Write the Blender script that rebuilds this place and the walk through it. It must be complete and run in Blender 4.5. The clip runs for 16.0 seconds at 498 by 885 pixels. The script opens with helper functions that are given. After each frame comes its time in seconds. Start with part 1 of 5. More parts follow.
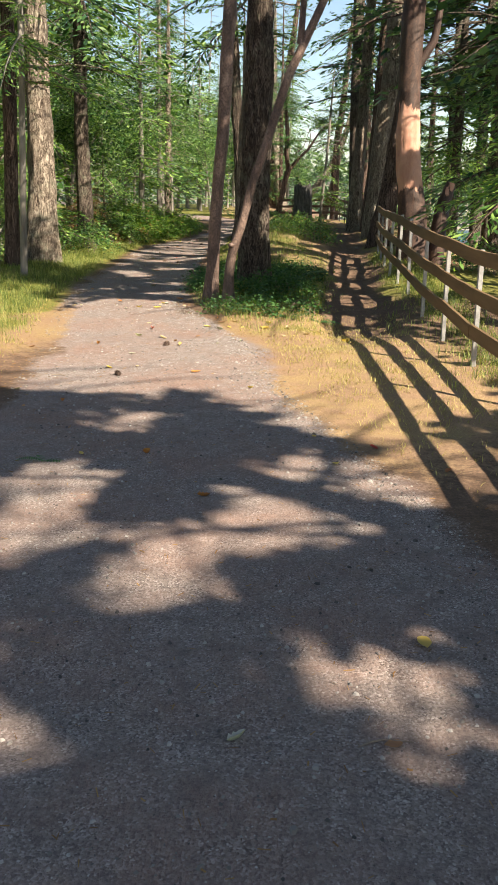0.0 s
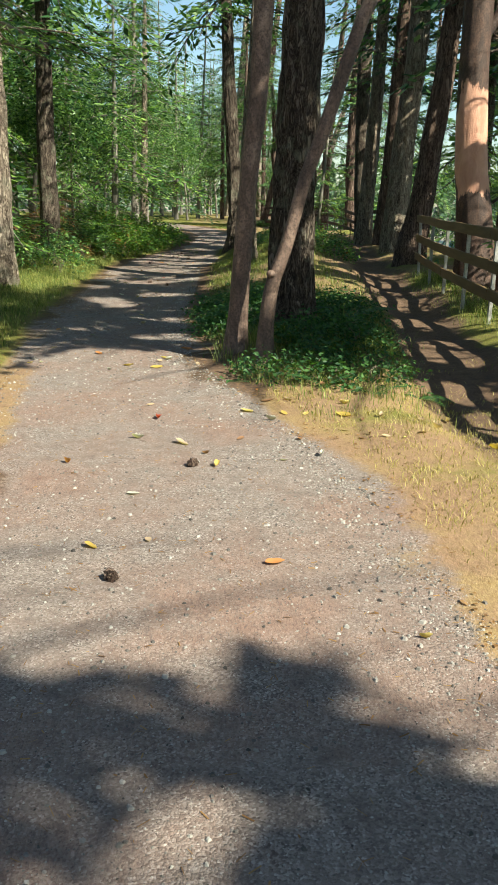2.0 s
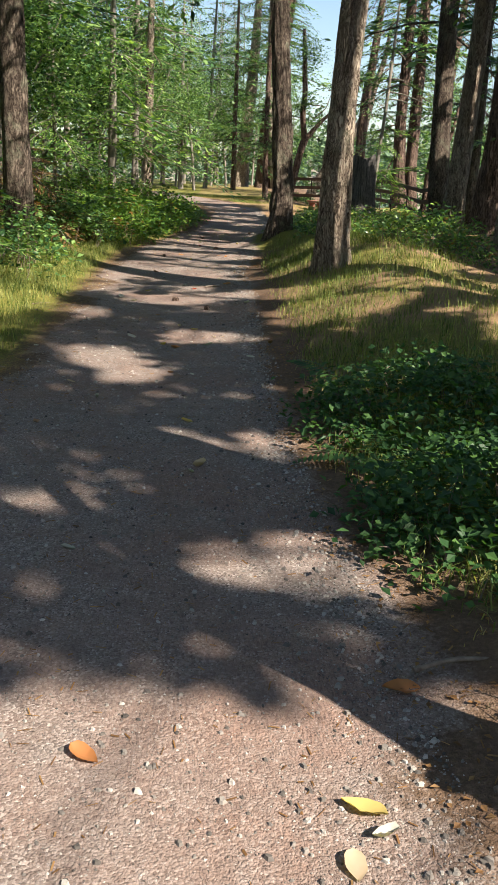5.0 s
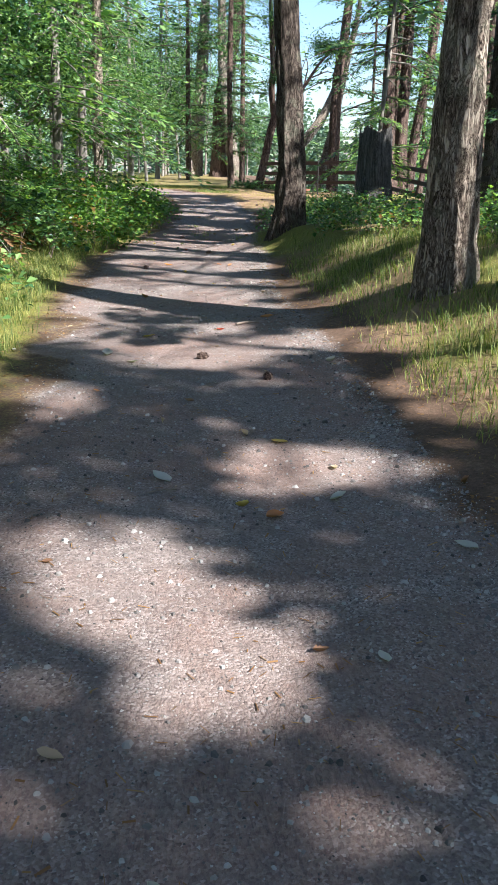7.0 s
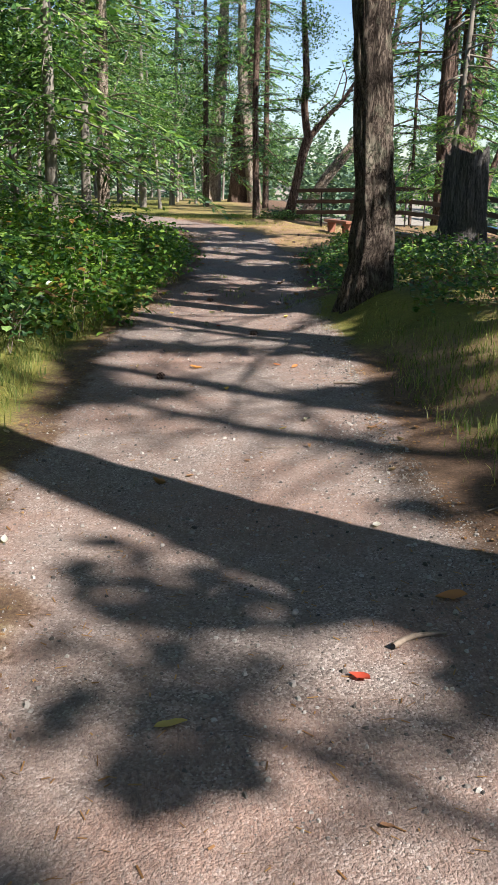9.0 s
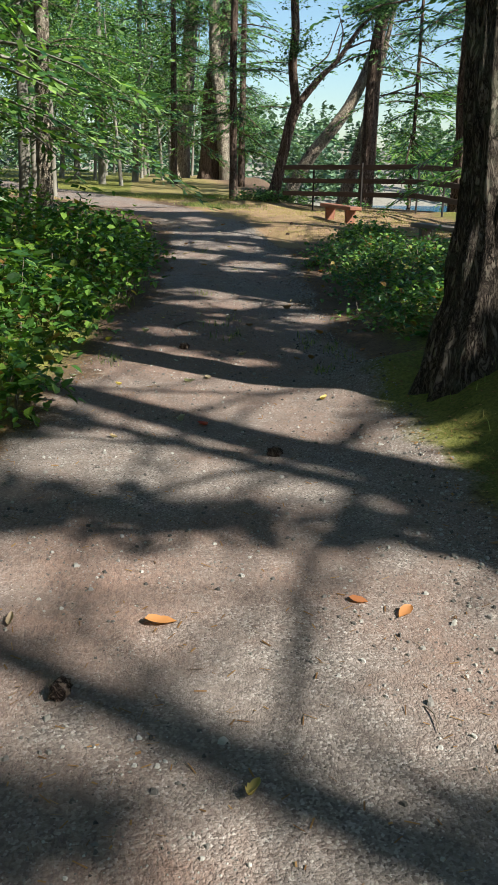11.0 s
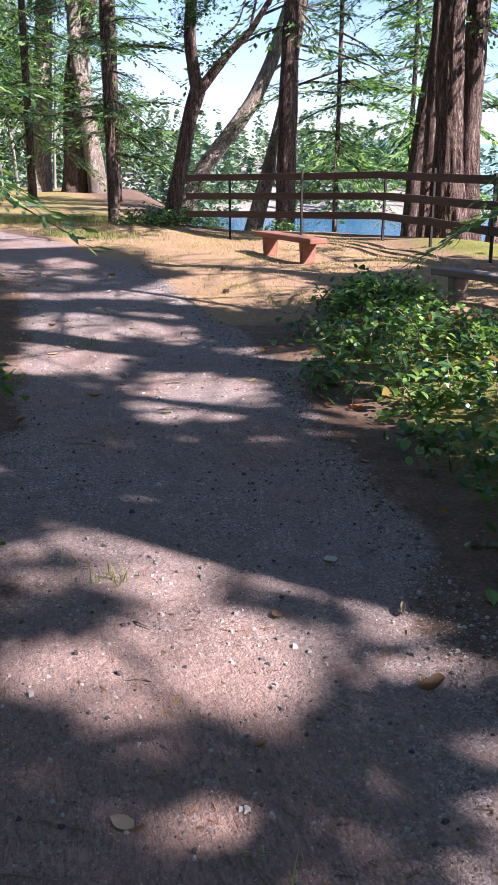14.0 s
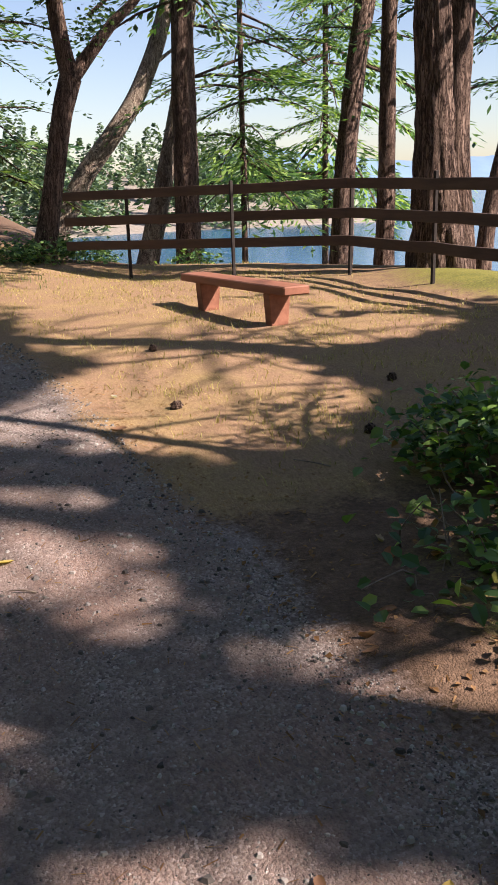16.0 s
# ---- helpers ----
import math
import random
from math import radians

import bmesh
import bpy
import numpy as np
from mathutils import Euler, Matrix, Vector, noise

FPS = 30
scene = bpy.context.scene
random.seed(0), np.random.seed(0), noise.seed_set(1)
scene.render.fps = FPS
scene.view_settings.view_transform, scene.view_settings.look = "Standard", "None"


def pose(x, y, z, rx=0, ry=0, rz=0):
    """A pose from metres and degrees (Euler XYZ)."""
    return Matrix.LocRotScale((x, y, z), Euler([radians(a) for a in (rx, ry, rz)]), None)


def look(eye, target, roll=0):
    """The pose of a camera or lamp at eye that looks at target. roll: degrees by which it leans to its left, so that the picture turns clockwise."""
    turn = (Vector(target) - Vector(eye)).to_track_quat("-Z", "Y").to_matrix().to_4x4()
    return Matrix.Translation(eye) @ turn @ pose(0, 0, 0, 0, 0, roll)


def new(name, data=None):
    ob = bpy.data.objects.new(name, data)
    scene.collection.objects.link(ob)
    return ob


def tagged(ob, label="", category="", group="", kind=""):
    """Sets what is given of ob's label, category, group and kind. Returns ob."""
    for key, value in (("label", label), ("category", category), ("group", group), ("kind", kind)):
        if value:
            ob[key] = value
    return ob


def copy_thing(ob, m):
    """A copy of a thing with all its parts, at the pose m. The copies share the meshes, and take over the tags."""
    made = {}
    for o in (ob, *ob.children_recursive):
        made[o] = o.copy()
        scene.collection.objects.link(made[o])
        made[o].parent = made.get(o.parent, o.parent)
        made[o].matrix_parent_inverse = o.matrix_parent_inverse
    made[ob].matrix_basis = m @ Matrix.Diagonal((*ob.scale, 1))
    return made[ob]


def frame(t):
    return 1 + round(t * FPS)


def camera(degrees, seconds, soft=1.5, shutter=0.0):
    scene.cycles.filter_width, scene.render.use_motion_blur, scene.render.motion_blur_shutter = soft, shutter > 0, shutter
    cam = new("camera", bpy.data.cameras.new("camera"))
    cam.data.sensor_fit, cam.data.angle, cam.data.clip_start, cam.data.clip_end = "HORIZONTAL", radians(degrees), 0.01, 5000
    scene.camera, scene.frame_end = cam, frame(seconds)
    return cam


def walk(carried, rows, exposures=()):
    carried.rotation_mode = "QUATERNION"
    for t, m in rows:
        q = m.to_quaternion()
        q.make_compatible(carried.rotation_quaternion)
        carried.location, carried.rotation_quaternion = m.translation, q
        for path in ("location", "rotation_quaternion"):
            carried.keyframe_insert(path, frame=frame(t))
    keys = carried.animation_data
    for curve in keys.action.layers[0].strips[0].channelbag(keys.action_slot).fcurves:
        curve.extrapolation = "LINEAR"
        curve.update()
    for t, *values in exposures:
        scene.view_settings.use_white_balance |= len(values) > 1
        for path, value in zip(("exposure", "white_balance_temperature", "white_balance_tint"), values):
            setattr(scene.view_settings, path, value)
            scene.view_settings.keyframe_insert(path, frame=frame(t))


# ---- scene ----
cam = camera(31.1, 16.0)
PATH = [
    (0, (0.073, 0.193, 1.726), (0.055, 2.12, 1.19), 0.6),
    (0.5, (-0.191, 1.389, 1.65), (-0.082, 3.311, 1.107), 0.0),
    (1, (-0.405, 2.574, 1.658), (-0.269, 4.496, 1.122), 1.1),
    (1.2, (-0.493, 3.082, 1.67), (-0.362, 5.005, 1.133), 1.3),
    (1.5, (-0.612, 3.75, 1.691), (-0.528, 5.675, 1.154), 1.6),
    (2, (-0.789, 5.057, 1.649), (-0.737, 6.988, 1.131), 1.0),
    (2.5, (-0.891, 6.359, 1.606), (-0.73, 8.279, 1.071), 2.1),
    (3, (-1.071, 7.662, 1.556), (-0.912, 9.581, 1.015), 2.0),
    (3.5, (-1.182, 9.005, 1.526), (-1.045, 10.93, 1.003), 1.8),
    (4, (-1.359, 10.273, 1.563), (-1.255, 12.203, 1.051), 1.3),
    (4.5, (-1.578, 11.58, 1.565), (-1.496, 13.509, 1.046), 1.6),
    (5, (-1.866, 12.767, 1.573), (-1.788, 14.68, 0.995), 2.4),
    (5.2, (-1.938, 13.23, 1.56), (-1.859, 15.14, 0.972), 2.6),
    (7.3, (-2.709, 18.33, 1.347), (-2.501, 20.228, 0.751), 0.9),
    (7.5, (-2.679, 18.829, 1.375), (-2.407, 20.712, 0.757), 2.5),
    (8, (-2.683, 20.067, 1.387), (-2.337, 21.943, 0.786), 1.8),
    (8.5, (-2.776, 21.359, 1.496), (-2.604, 23.273, 0.941), 1.6),
    (8.7, (-2.778, 21.854, 1.522), (-2.63, 23.771, 0.974), 0.7),
    (10.8, (-2.65, 27.004, 1.501), (-2.38, 28.888, 0.888), 2.0),
    (11, (-2.645, 27.473, 1.505), (-2.413, 29.367, 0.906), 1.3),
    (11.5, (-2.557, 28.811, 1.504), (-2.284, 30.714, 0.956), 1.1),
    (12, (-2.494, 29.958, 1.532), (-2.123, 31.846, 0.986), 1.4),
    (12.5, (-2.507, 31.153, 1.559), (-2.131, 33.046, 1.034), 0.3),
    (13, (-2.41, 32.314, 1.543), (-1.979, 34.195, 1.015), -0.6),
    (13.5, (-2.35, 33.508, 1.578), (-1.875, 35.369, 1.021), 0.8),
    (14, (-2.255, 34.793, 1.49), (-1.758, 36.642, 0.912), 0.5),
    (14.5, (-2.148, 36.04, 1.475), (-1.609, 37.88, 0.907), 0.4),
    (15, (-1.95, 37.257, 1.461), (-1.279, 39.06, 0.917), 1.1),
    (15.5, (-1.719, 38.494, 1.466), (-0.977, 40.277, 0.944), 0.1),
    (16, (-1.535, 39.641, 1.461), (-0.785, 41.412, 0.91), -1.4),
]
walk(cam, [(t, look(eye, target, roll)) for t, eye, target, roll in PATH], [(0, 1.7, 7000, 10), (1, 1.6, 7000, 10), (2, 1.45, 6500, -3), (3, 1.3, 7700, 11), (4, 1.25, 6700, 4), (4.5, 1.4, 6900, 6), (5.2, 1.65, 6500, 10), (7.5, 1.95, 5500, 10), (8.0, 2.0, 5450, 10), (8.5, 1.75, 6100, 13), (11, 1.3, 5950, 1), (12, 1.75, 6000, 10), (12.5, 1.65, 5750, 8), (13, 1.75, 6000, 19), (13.5, 1.87, 5950, 27), (14.5, 1.97, 5500, 26), (15, 1.87, 5600, 26), (15.5, 1.62, 6650, 25), (16, 1.47, 6650, 23)])

# world, sun and exposure
SUN = Vector((0.74 * 0.766, -0.67 * 0.766, 0.643)).normalized()
world = bpy.data.worlds.new("sky")
world.use_nodes = True
scene.world = world
wn = world.node_tree.nodes
sky = wn.new("ShaderNodeTexSky")
sky.sky_type, sky.sun_disc = "NISHITA", False
sky.sun_elevation, sky.sun_rotation = radians(40), math.atan2(SUN.x, SUN.y)
sky.air_density, sky.dust_density, sky.ozone_density = 1.0, 0.6, 1.5
world.node_tree.links.new(sky.outputs[0], wn["Background"].inputs[0])
wn["Background"].inputs[1].default_value = 0.061
sun_lamp = new("sun", bpy.data.lights.new("sun", "SUN"))
sun_lamp.data.energy, sun_lamp.data.angle, sun_lamp.data.color = 5.0, radians(0.53), (1.0, 0.93, 0.82)
sun_lamp.matrix_world = look(SUN * 60, (0, 0, 0))

RNG = np.random.default_rng(7)


# ---- materials ----
class Nodes:
    """A node material built up by short calls."""

    def __init__(self, name):
        self.mat = bpy.data.materials.new(name)
        self.mat.use_nodes = True
        self.tree = self.mat.node_tree
        self.bsdf = self.tree.nodes["Principled BSDF"]
        self.out = self.tree.nodes["Material Output"]

    def add(self, kind, inputs=None):
        n = self.tree.nodes.new(kind)
        for k, v in (inputs or {}).items():
            self.put(n.inputs[k], v)
        return n

    def put(self, socket, v):
        if isinstance(v, bpy.types.NodeSocket):
            self.tree.links.new(v, socket)
        elif isinstance(v, bpy.types.Node):
            self.tree.links.new(v.outputs[0], socket)
        else:
            socket.default_value = v

    def coords(self, scale=(1, 1, 1), kind="Object"):
        c = self.add("ShaderNodeTexCoord")
        return self.add("ShaderNodeMapping", {"Vector": c.outputs[kind], "Scale": scale})

    def attribute(self, key):
        n = self.add("ShaderNodeAttribute")
        n.attribute_name = key
        return n.outputs["Fac"]

    def noise(self, vec, scale, detail=4.0, rough=0.6, distort=0.0):
        return self.add("ShaderNodeTexNoise", {"Vector": vec, "Scale": scale, "Detail": detail, "Roughness": rough, "Distortion": distort})

    def ramp(self, fac, *stops):
        n = self.add("ShaderNodeValToRGB", {"Fac": fac})
        el = n.color_ramp.elements
        while len(el) < len(stops):
            el.new(0.5)
        for e, (p, c) in zip(el, stops):
            e.position, e.color = p, (*c, 1) if len(c) == 3 else c
        return n

    def mix(self, fac, a, b, mode="MIX"):
        n = self.add("ShaderNodeMix")
        n.data_type, n.blend_type = "RGBA", mode
        self.put(n.inputs[0], fac), self.put(n.inputs[6], a), self.put(n.inputs[7], b)
        return n.outputs[2]

    def math(self, op, a, b=0.0, clamp=False):
        n = self.add("ShaderNodeMath")
        n.operation, n.use_clamp = op, clamp
        self.put(n.inputs[0], a), self.put(n.inputs[1], b)
        return n.outputs[0]

    def bump(self, height, strength, distance, normal=None):
        n = self.add("ShaderNodeBump", {"Height": height, "Strength": strength, "Distance": distance})
        if normal is not None:
            self.put(n.inputs["Normal"], normal)
        return n

    def done(self, color, rough=0.8, normal=None, spec=0.3):
        self.put(self.bsdf.inputs["Base Color"], color)
        self.put(self.bsdf.inputs["Roughness"], rough)
        self.put(self.bsdf.inputs["Specular IOR Level"], spec)
        if normal is not None:
            self.put(self.bsdf.inputs["Normal"], normal)
        return self.mat


def c4(r, g, b):
    return (r, g, b, 1)


def bark(name, dark, mid, light, stretch=0.26, scale=12.5, depth=0.02, lichen=0.0):
    n = Nodes(name)
    v = n.coords((1, 1, stretch))
    big = n.noise(v, scale, 6, 0.65, 0.6)
    plates = n.add("ShaderNodeTexVoronoi", {"Vector": n.mix(0.3, v, big.outputs["Color"]), "Scale": scale * 1.6})
    plates.feature = "DISTANCE_TO_EDGE"
    fine = n.noise(n.coords((1, 1, 0.5)), 60, 5, 0.7)
    wide = n.noise(n.coords((1, 1, 0.5)), 1.6, 3)
    h = n.math("ADD", n.math("MULTIPLY", big, 0.7), n.math("MULTIPLY", n.math("MINIMUM", plates, 0.22), 1.3))
    col = n.ramp(n.math("ADD", h, n.math("MULTIPLY", n.math("SUBTRACT", fine, 0.5), 0.35)), (0.31, dark), (0.47, mid), (0.7, light))
    col = n.mix(n.ramp(wide, (0.4, (0, 0, 0)), (0.7, (0.55, 0.55, 0.55))), col, c4(*[a * 0.62 for a in mid]))
    if lichen:
        patch = n.ramp(n.noise(n.coords(), 3.2, 6, 0.75), (0.52, (0, 0, 0)), (0.62, (lichen, lichen, lichen)))
        col = n.mix(patch, col, c4(0.30, 0.32, 0.22))
    nrm = n.bump(h, 1.0, depth * 1.9)
    nrm = n.bump(fine, 0.5, 0.004, nrm)
    return n.done(col, 0.9, nrm, 0.15)


def smooth_bark(name, base, dark, flake, bare=()):
    n = Nodes(name)
    a = n.noise(n.coords((1, 1, 0.35)), 5, 6, 0.7, 0.5)
    b = n.noise(n.coords(), 38, 5, 0.75)
    col = n.ramp(a, (0.3, dark), (0.5, base), (0.72, flake))
    col = n.mix(n.ramp(b, (0.45, (0, 0, 0)), (0.62, (0.65, 0.65, 0.65))), col, c4(*[x * 0.55 for x in dark]))
    if bare:
        # one place where the bark has peeled off down to the pink wood
        xyz = n.add("ShaderNodeSeparateXYZ", {0: n.coords()})
        high = n.math("ABSOLUTE", n.math("SUBTRACT", xyz.outputs[2], bare[0]))
        high = n.math("ADD", high, n.math("MULTIPLY", n.math("SUBTRACT", n.noise(n.coords((1, 1, 0.4)), 3.5, 5, 0.7), 0.5), 1.2))
        high = n.math("ADD", high, n.math("MULTIPLY", n.math("MAXIMUM", xyz.outputs[1], -0.1), 3.0))
        peeled = n.ramp(high, (bare[1] - 0.35, (1, 1, 1)), (bare[1] - 0.28, (0, 0, 0)))
        pink = n.ramp(a, (0.3, (0.36, 0.17, 0.11)), (0.7, (0.56, 0.31, 0.215)))
        col = n.mix(peeled, col, pink)
    nrm = n.bump(b, 0.8, 0.014, n.bump(a, 0.6, 0.02))
    return n.done(col, 0.62, nrm, 0.3)


def leaf(name, a, b, c, glow=0.4, rough=0.5, brown=0.0):
    n = Nodes(name)
    g = n.add("ShaderNodeNewGeometry")
    o = n.add("ShaderNodeObjectInfo")
    r = n.math("FRACT", n.math("ADD", g.outputs["Random Per Island"], n.math("MULTIPLY", o.outputs["Random"], 0.37)))
    stops = [(0.0, a), (0.5, b), (0.92, c)] + ([(0.97, (0.24, 0.13, 0.04))] if brown else [])
    col = n.ramp(r, *stops)
    sp = n.noise(n.coords(), 2.2, 2)
    col = n.mix(n.math("MULTIPLY", sp, 0.5), col, n.mix(1.0, col, c4(0.62, 0.7, 0.6), "MULTIPLY"))
    n.done(col, rough, None, 0.35)
    tr = n.add("ShaderNodeBsdfTranslucent", {"Color": n.mix(1.0, col, c4(1.5, 1.6, 0.6), "MULTIPLY")})
    mx = n.add("ShaderNodeMixShader", {0: glow, 1: n.bsdf.outputs[0], 2: tr.outputs[0]})
    n.tree.links.new(mx.outputs[0], n.out.inputs[0])
    return n.mat


def plain(name, a, b, scale=20, rough=0.75, bump=0.4, depth=0.004, stretch=(1, 1, 1), spec=0.3, metal=0.0):
    n = Nodes(name)
    f = n.noise(n.coords(stretch), scale, 6, 0.65)
    w = n.noise(n.coords(stretch), scale * 0.13, 3)
    col = n.ramp(n.math("ADD", n.math("MULTIPLY", f, 0.65), n.math("MULTIPLY", w, 0.35)), (0.33, a), (0.68, b))
    n.bsdf.inputs["Metallic"].default_value = metal
    return n.done(col, rough, n.bump(f, bump, depth), spec)


def ground_material():
    n = Nodes("forest_floor")
    v = n.coords()
    gravel = n.attribute("gravel")
    dry = n.attribute("dry")
    moss = n.attribute("moss")
    sand = n.attribute("sand")
    red = n.attribute("needles")
    wob = n.noise(v, 1.7, 6, 0.7)
    fine = n.noise(v, 46, 5, 0.7)
    mid = n.noise(v, 7, 5, 0.65)
    st = n.add("ShaderNodeTexVoronoi", {"Vector": n.mix(0.012, v, n.noise(v, 30, 3).outputs["Color"]), "Scale": 128.0, "Randomness": 1.0})
    st2 = n.add("ShaderNodeTexVoronoi", {"Vector": v, "Scale": 260.0})
    # crushed rock: grey chips in a fine brown-grey dust
    chips = n.ramp(st.outputs["Color"], (0.12, (0.035, 0.029, 0.026)), (0.42, (0.16, 0.131, 0.116)), (0.75, (0.32, 0.27, 0.24)), (1.0, (0.6, 0.54, 0.49)))
    dust = n.ramp(n.math("ADD", n.math("MULTIPLY", fine, 0.5), n.math("MULTIPLY", mid, 0.5)), (0.3, (0.09, 0.066, 0.056)), (0.7, (0.32, 0.25, 0.218)))
    g = n.mix(n.ramp(n.math("ADD", n.math("MULTIPLY", mid, 0.6), n.math("MULTIPLY", wob, 0.4)), (0.38, (0.1, 0.1, 0.1)), (0.64, (0.8, 0.8, 0.8))), dust, chips)
    rust = n.ramp(n.noise(v, 0.8, 5, 0.7), (0.42, (0, 0, 0)), (0.66, (0.85, 0.85, 0.85)))
    needle = n.ramp(n.noise(n.coords((1, 0.25, 1)), 60, 5, 0.8, 1.5), (0.35, (0.08, 0.042, 0.03)), (0.65, (0.36, 0.21, 0.155)))
    g = n.mix(n.math("MULTIPLY", n.math("MAXIMUM", rust, red), 0.7), g, needle)
    # forest soil with needles and rotten leaves
    soil = n.ramp(n.math("ADD", n.math("MULTIPLY", fine, 0.6), n.math("MULTIPLY", mid, 0.4)), (0.3, (0.045, 0.029, 0.019)), (0.55, (0.145, 0.09, 0.058)), (0.75, (0.28, 0.18, 0.12)))
    straw = n.ramp(n.noise(n.coords((1, 0.4, 1)), 85, 6, 0.75, 1.0), (0.3, (0.14, 0.075, 0.03)), (0.52, (0.29, 0.2, 0.09)), (0.72, (0.43, 0.325, 0.165)))
    green = n.ramp(n.math("ADD", n.math("MULTIPLY", fine, 0.6), n.math("MULTIPLY", wob, 0.4)), (0.35, (0.05, 0.06, 0.014)), (0.65, (0.25, 0.225, 0.05)))
    jag = n.math("MULTIPLY", n.math("SUBTRACT", n.math("ADD", n.math("MULTIPLY", mid, 0.5), n.math("MULTIPLY", fine, 0.5)), 0.5), 1.1)

    def mask(f):
        return n.ramp(n.math("ADD", f, jag), (0.36, (0, 0, 0)), (0.62, (1, 1, 1)))

    straw = n.mix(n.ramp(n.noise(v, 1.4, 6, 0.75), (0.35, (0, 0, 0)), (0.56, (0.9, 0.9, 0.9))), straw, n.mix(0.35, needle, straw))
    col = n.mix(mask(dry), soil, straw)
    col = n.mix(mask(moss), col, green)
    col = n.mix(mask(gravel), col, g)
    shore = n.ramp(n.noise(v, 3, 6), (0.3, (0.15, 0.13, 0.105)), (0.7, (0.29, 0.26, 0.22)))
    col = n.mix(sand, col, shore)
    h = n.math("ADD", n.math("MULTIPLY", n.math("SUBTRACT", 1.0, st.outputs["Distance"]), 0.55), n.math("MULTIPLY", n.math("SUBTRACT", 1.0, st2.outputs["Distance"]), 0.3))
    nrm = n.bump(n.math("ADD", h, n.math("MULTIPLY", fine, 0.45)), 1.0, 0.0065, n.bump(mid, 0.5, 0.015))
    return n.done(col, 0.92, nrm, 0.2)


def water_material():
    n = Nodes("sea_water")
    a = n.noise(n.coords((1, 1, 1)), 1.1, 5, 0.6, 0.6)
    b = n.noise(n.coords((0.15, 0.15, 1)), 0.4, 3)
    col = n.ramp(b, (0.35, (0.012, 0.07, 0.15)), (0.65, (0.02, 0.10, 0.2)))
    return n.done(col, 0.16, n.bump(a, 0.35, 0.08), 0.5)


GROUND = ground_material()
WATER = water_material()
# tones lowered to paint in canopy shade on the trunk behind the madrones
FIR_BARK = bark("fir_bark", (0.014, 0.01, 0.008), (0.08, 0.058, 0.045), (0.21, 0.165, 0.13), lichen=0.25, depth=0.035)
PALE_BARK = bark("pale_fir_bark", (0.03, 0.021, 0.016), (0.22, 0.165, 0.125), (0.48, 0.40, 0.31), lichen=0.25, depth=0.035)
RED_BARK = bark("cedar_bark", (0.018, 0.011, 0.009), (0.105, 0.066, 0.05), (0.25, 0.175, 0.135), stretch=0.16, scale=12, depth=0.03)
FAR_BARK = plain("grey_bark", (0.09, 0.075, 0.06), (0.27, 0.24, 0.2), 9, 0.9, 0.6, 0.02, (1, 1, 0.15))
MADRONE = smooth_bark("madrone_bark", (0.15, 0.096, 0.073), (0.05, 0.034, 0.028), (0.33, 0.225, 0.17))
MADRONE_RED = smooth_bark("red_madrone_bark", (0.065, 0.038, 0.028), (0.03, 0.018, 0.014), (0.16, 0.085, 0.058), (2.45, 0.85))
STUMP_WOOD = bark("stump_bark", (0.03, 0.028, 0.026), (0.10, 0.092, 0.085), (0.2, 0.18, 0.165), stretch=0.08, scale=14)
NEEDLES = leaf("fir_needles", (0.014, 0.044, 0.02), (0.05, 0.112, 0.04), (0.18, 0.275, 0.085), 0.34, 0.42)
# brighter copy of the fir needles, with sunlight painted into the greens
NEEDLES_PAINTED_LIT = leaf("fir_needles_painted_lit", (0.024, 0.072, 0.024), (0.1, 0.2, 0.052), (0.31, 0.43, 0.115), 0.4, 0.42)
BROAD = leaf("alder_leaves", (0.016, 0.05, 0.02), (0.066, 0.145, 0.045), (0.25, 0.37, 0.12), 0.32, 0.34)
SALAL = leaf("salal_leaves", (0.03, 0.08, 0.02), (0.085, 0.17, 0.032), (0.22, 0.32, 0.05), 0.4, 0.34, 1)
BRAMBLE = leaf("bramble_leaves", (0.035, 0.09, 0.034), (0.095, 0.18, 0.058), (0.26, 0.38, 0.085), 0.38, 0.3, 1)
FERN = leaf("fern_fronds", (0.02, 0.06, 0.02), (0.04, 0.10, 0.03), (0.08, 0.16, 0.04), 0.35, 0.5)
GRASS = leaf("green_grass", (0.05, 0.085, 0.02), (0.135, 0.175, 0.042), (0.35, 0.34, 0.12), 0.4, 0.6)
DRY_GRASS = leaf("dry_grass", (0.19, 0.16, 0.05), (0.34, 0.265, 0.095), (0.50, 0.41, 0.18), 0.3, 0.7)
TWIG = plain("dead_twig", (0.10, 0.075, 0.055), (0.28, 0.22, 0.17), 30, 0.9)
BROWN_NEEDLES = leaf("dead_fir_needles", (0.12, 0.06, 0.025), (0.22, 0.11, 0.045), (0.3, 0.17, 0.08), 0.3, 0.7)
RAIL_WOOD = plain("rail_wood", (0.085, 0.052, 0.025), (0.185, 0.115, 0.052), 14, 0.7, 0.5, 0.003, (1, 0.08, 1))
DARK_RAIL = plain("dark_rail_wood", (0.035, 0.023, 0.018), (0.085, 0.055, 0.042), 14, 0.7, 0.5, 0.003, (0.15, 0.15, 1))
POST_STEEL = plain("galvanised_post", (0.22, 0.21, 0.19), (0.4, 0.38, 0.35), 25, 0.55, 0.2, 0.002, metal=0.4)
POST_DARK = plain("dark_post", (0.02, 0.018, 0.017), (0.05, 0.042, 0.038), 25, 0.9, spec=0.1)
BENCH_RED = plain("red_stained_wood", (0.16, 0.06, 0.035), (0.30, 0.13, 0.08), 16, 0.6, 0.4, 0.003, (1, 0.1, 1))
BENCH_GREY = plain("weathered_wood", (0.12, 0.09, 0.075), (0.27, 0.22, 0.19), 16, 0.8, 0.5, 0.004, (1, 0.1, 1))
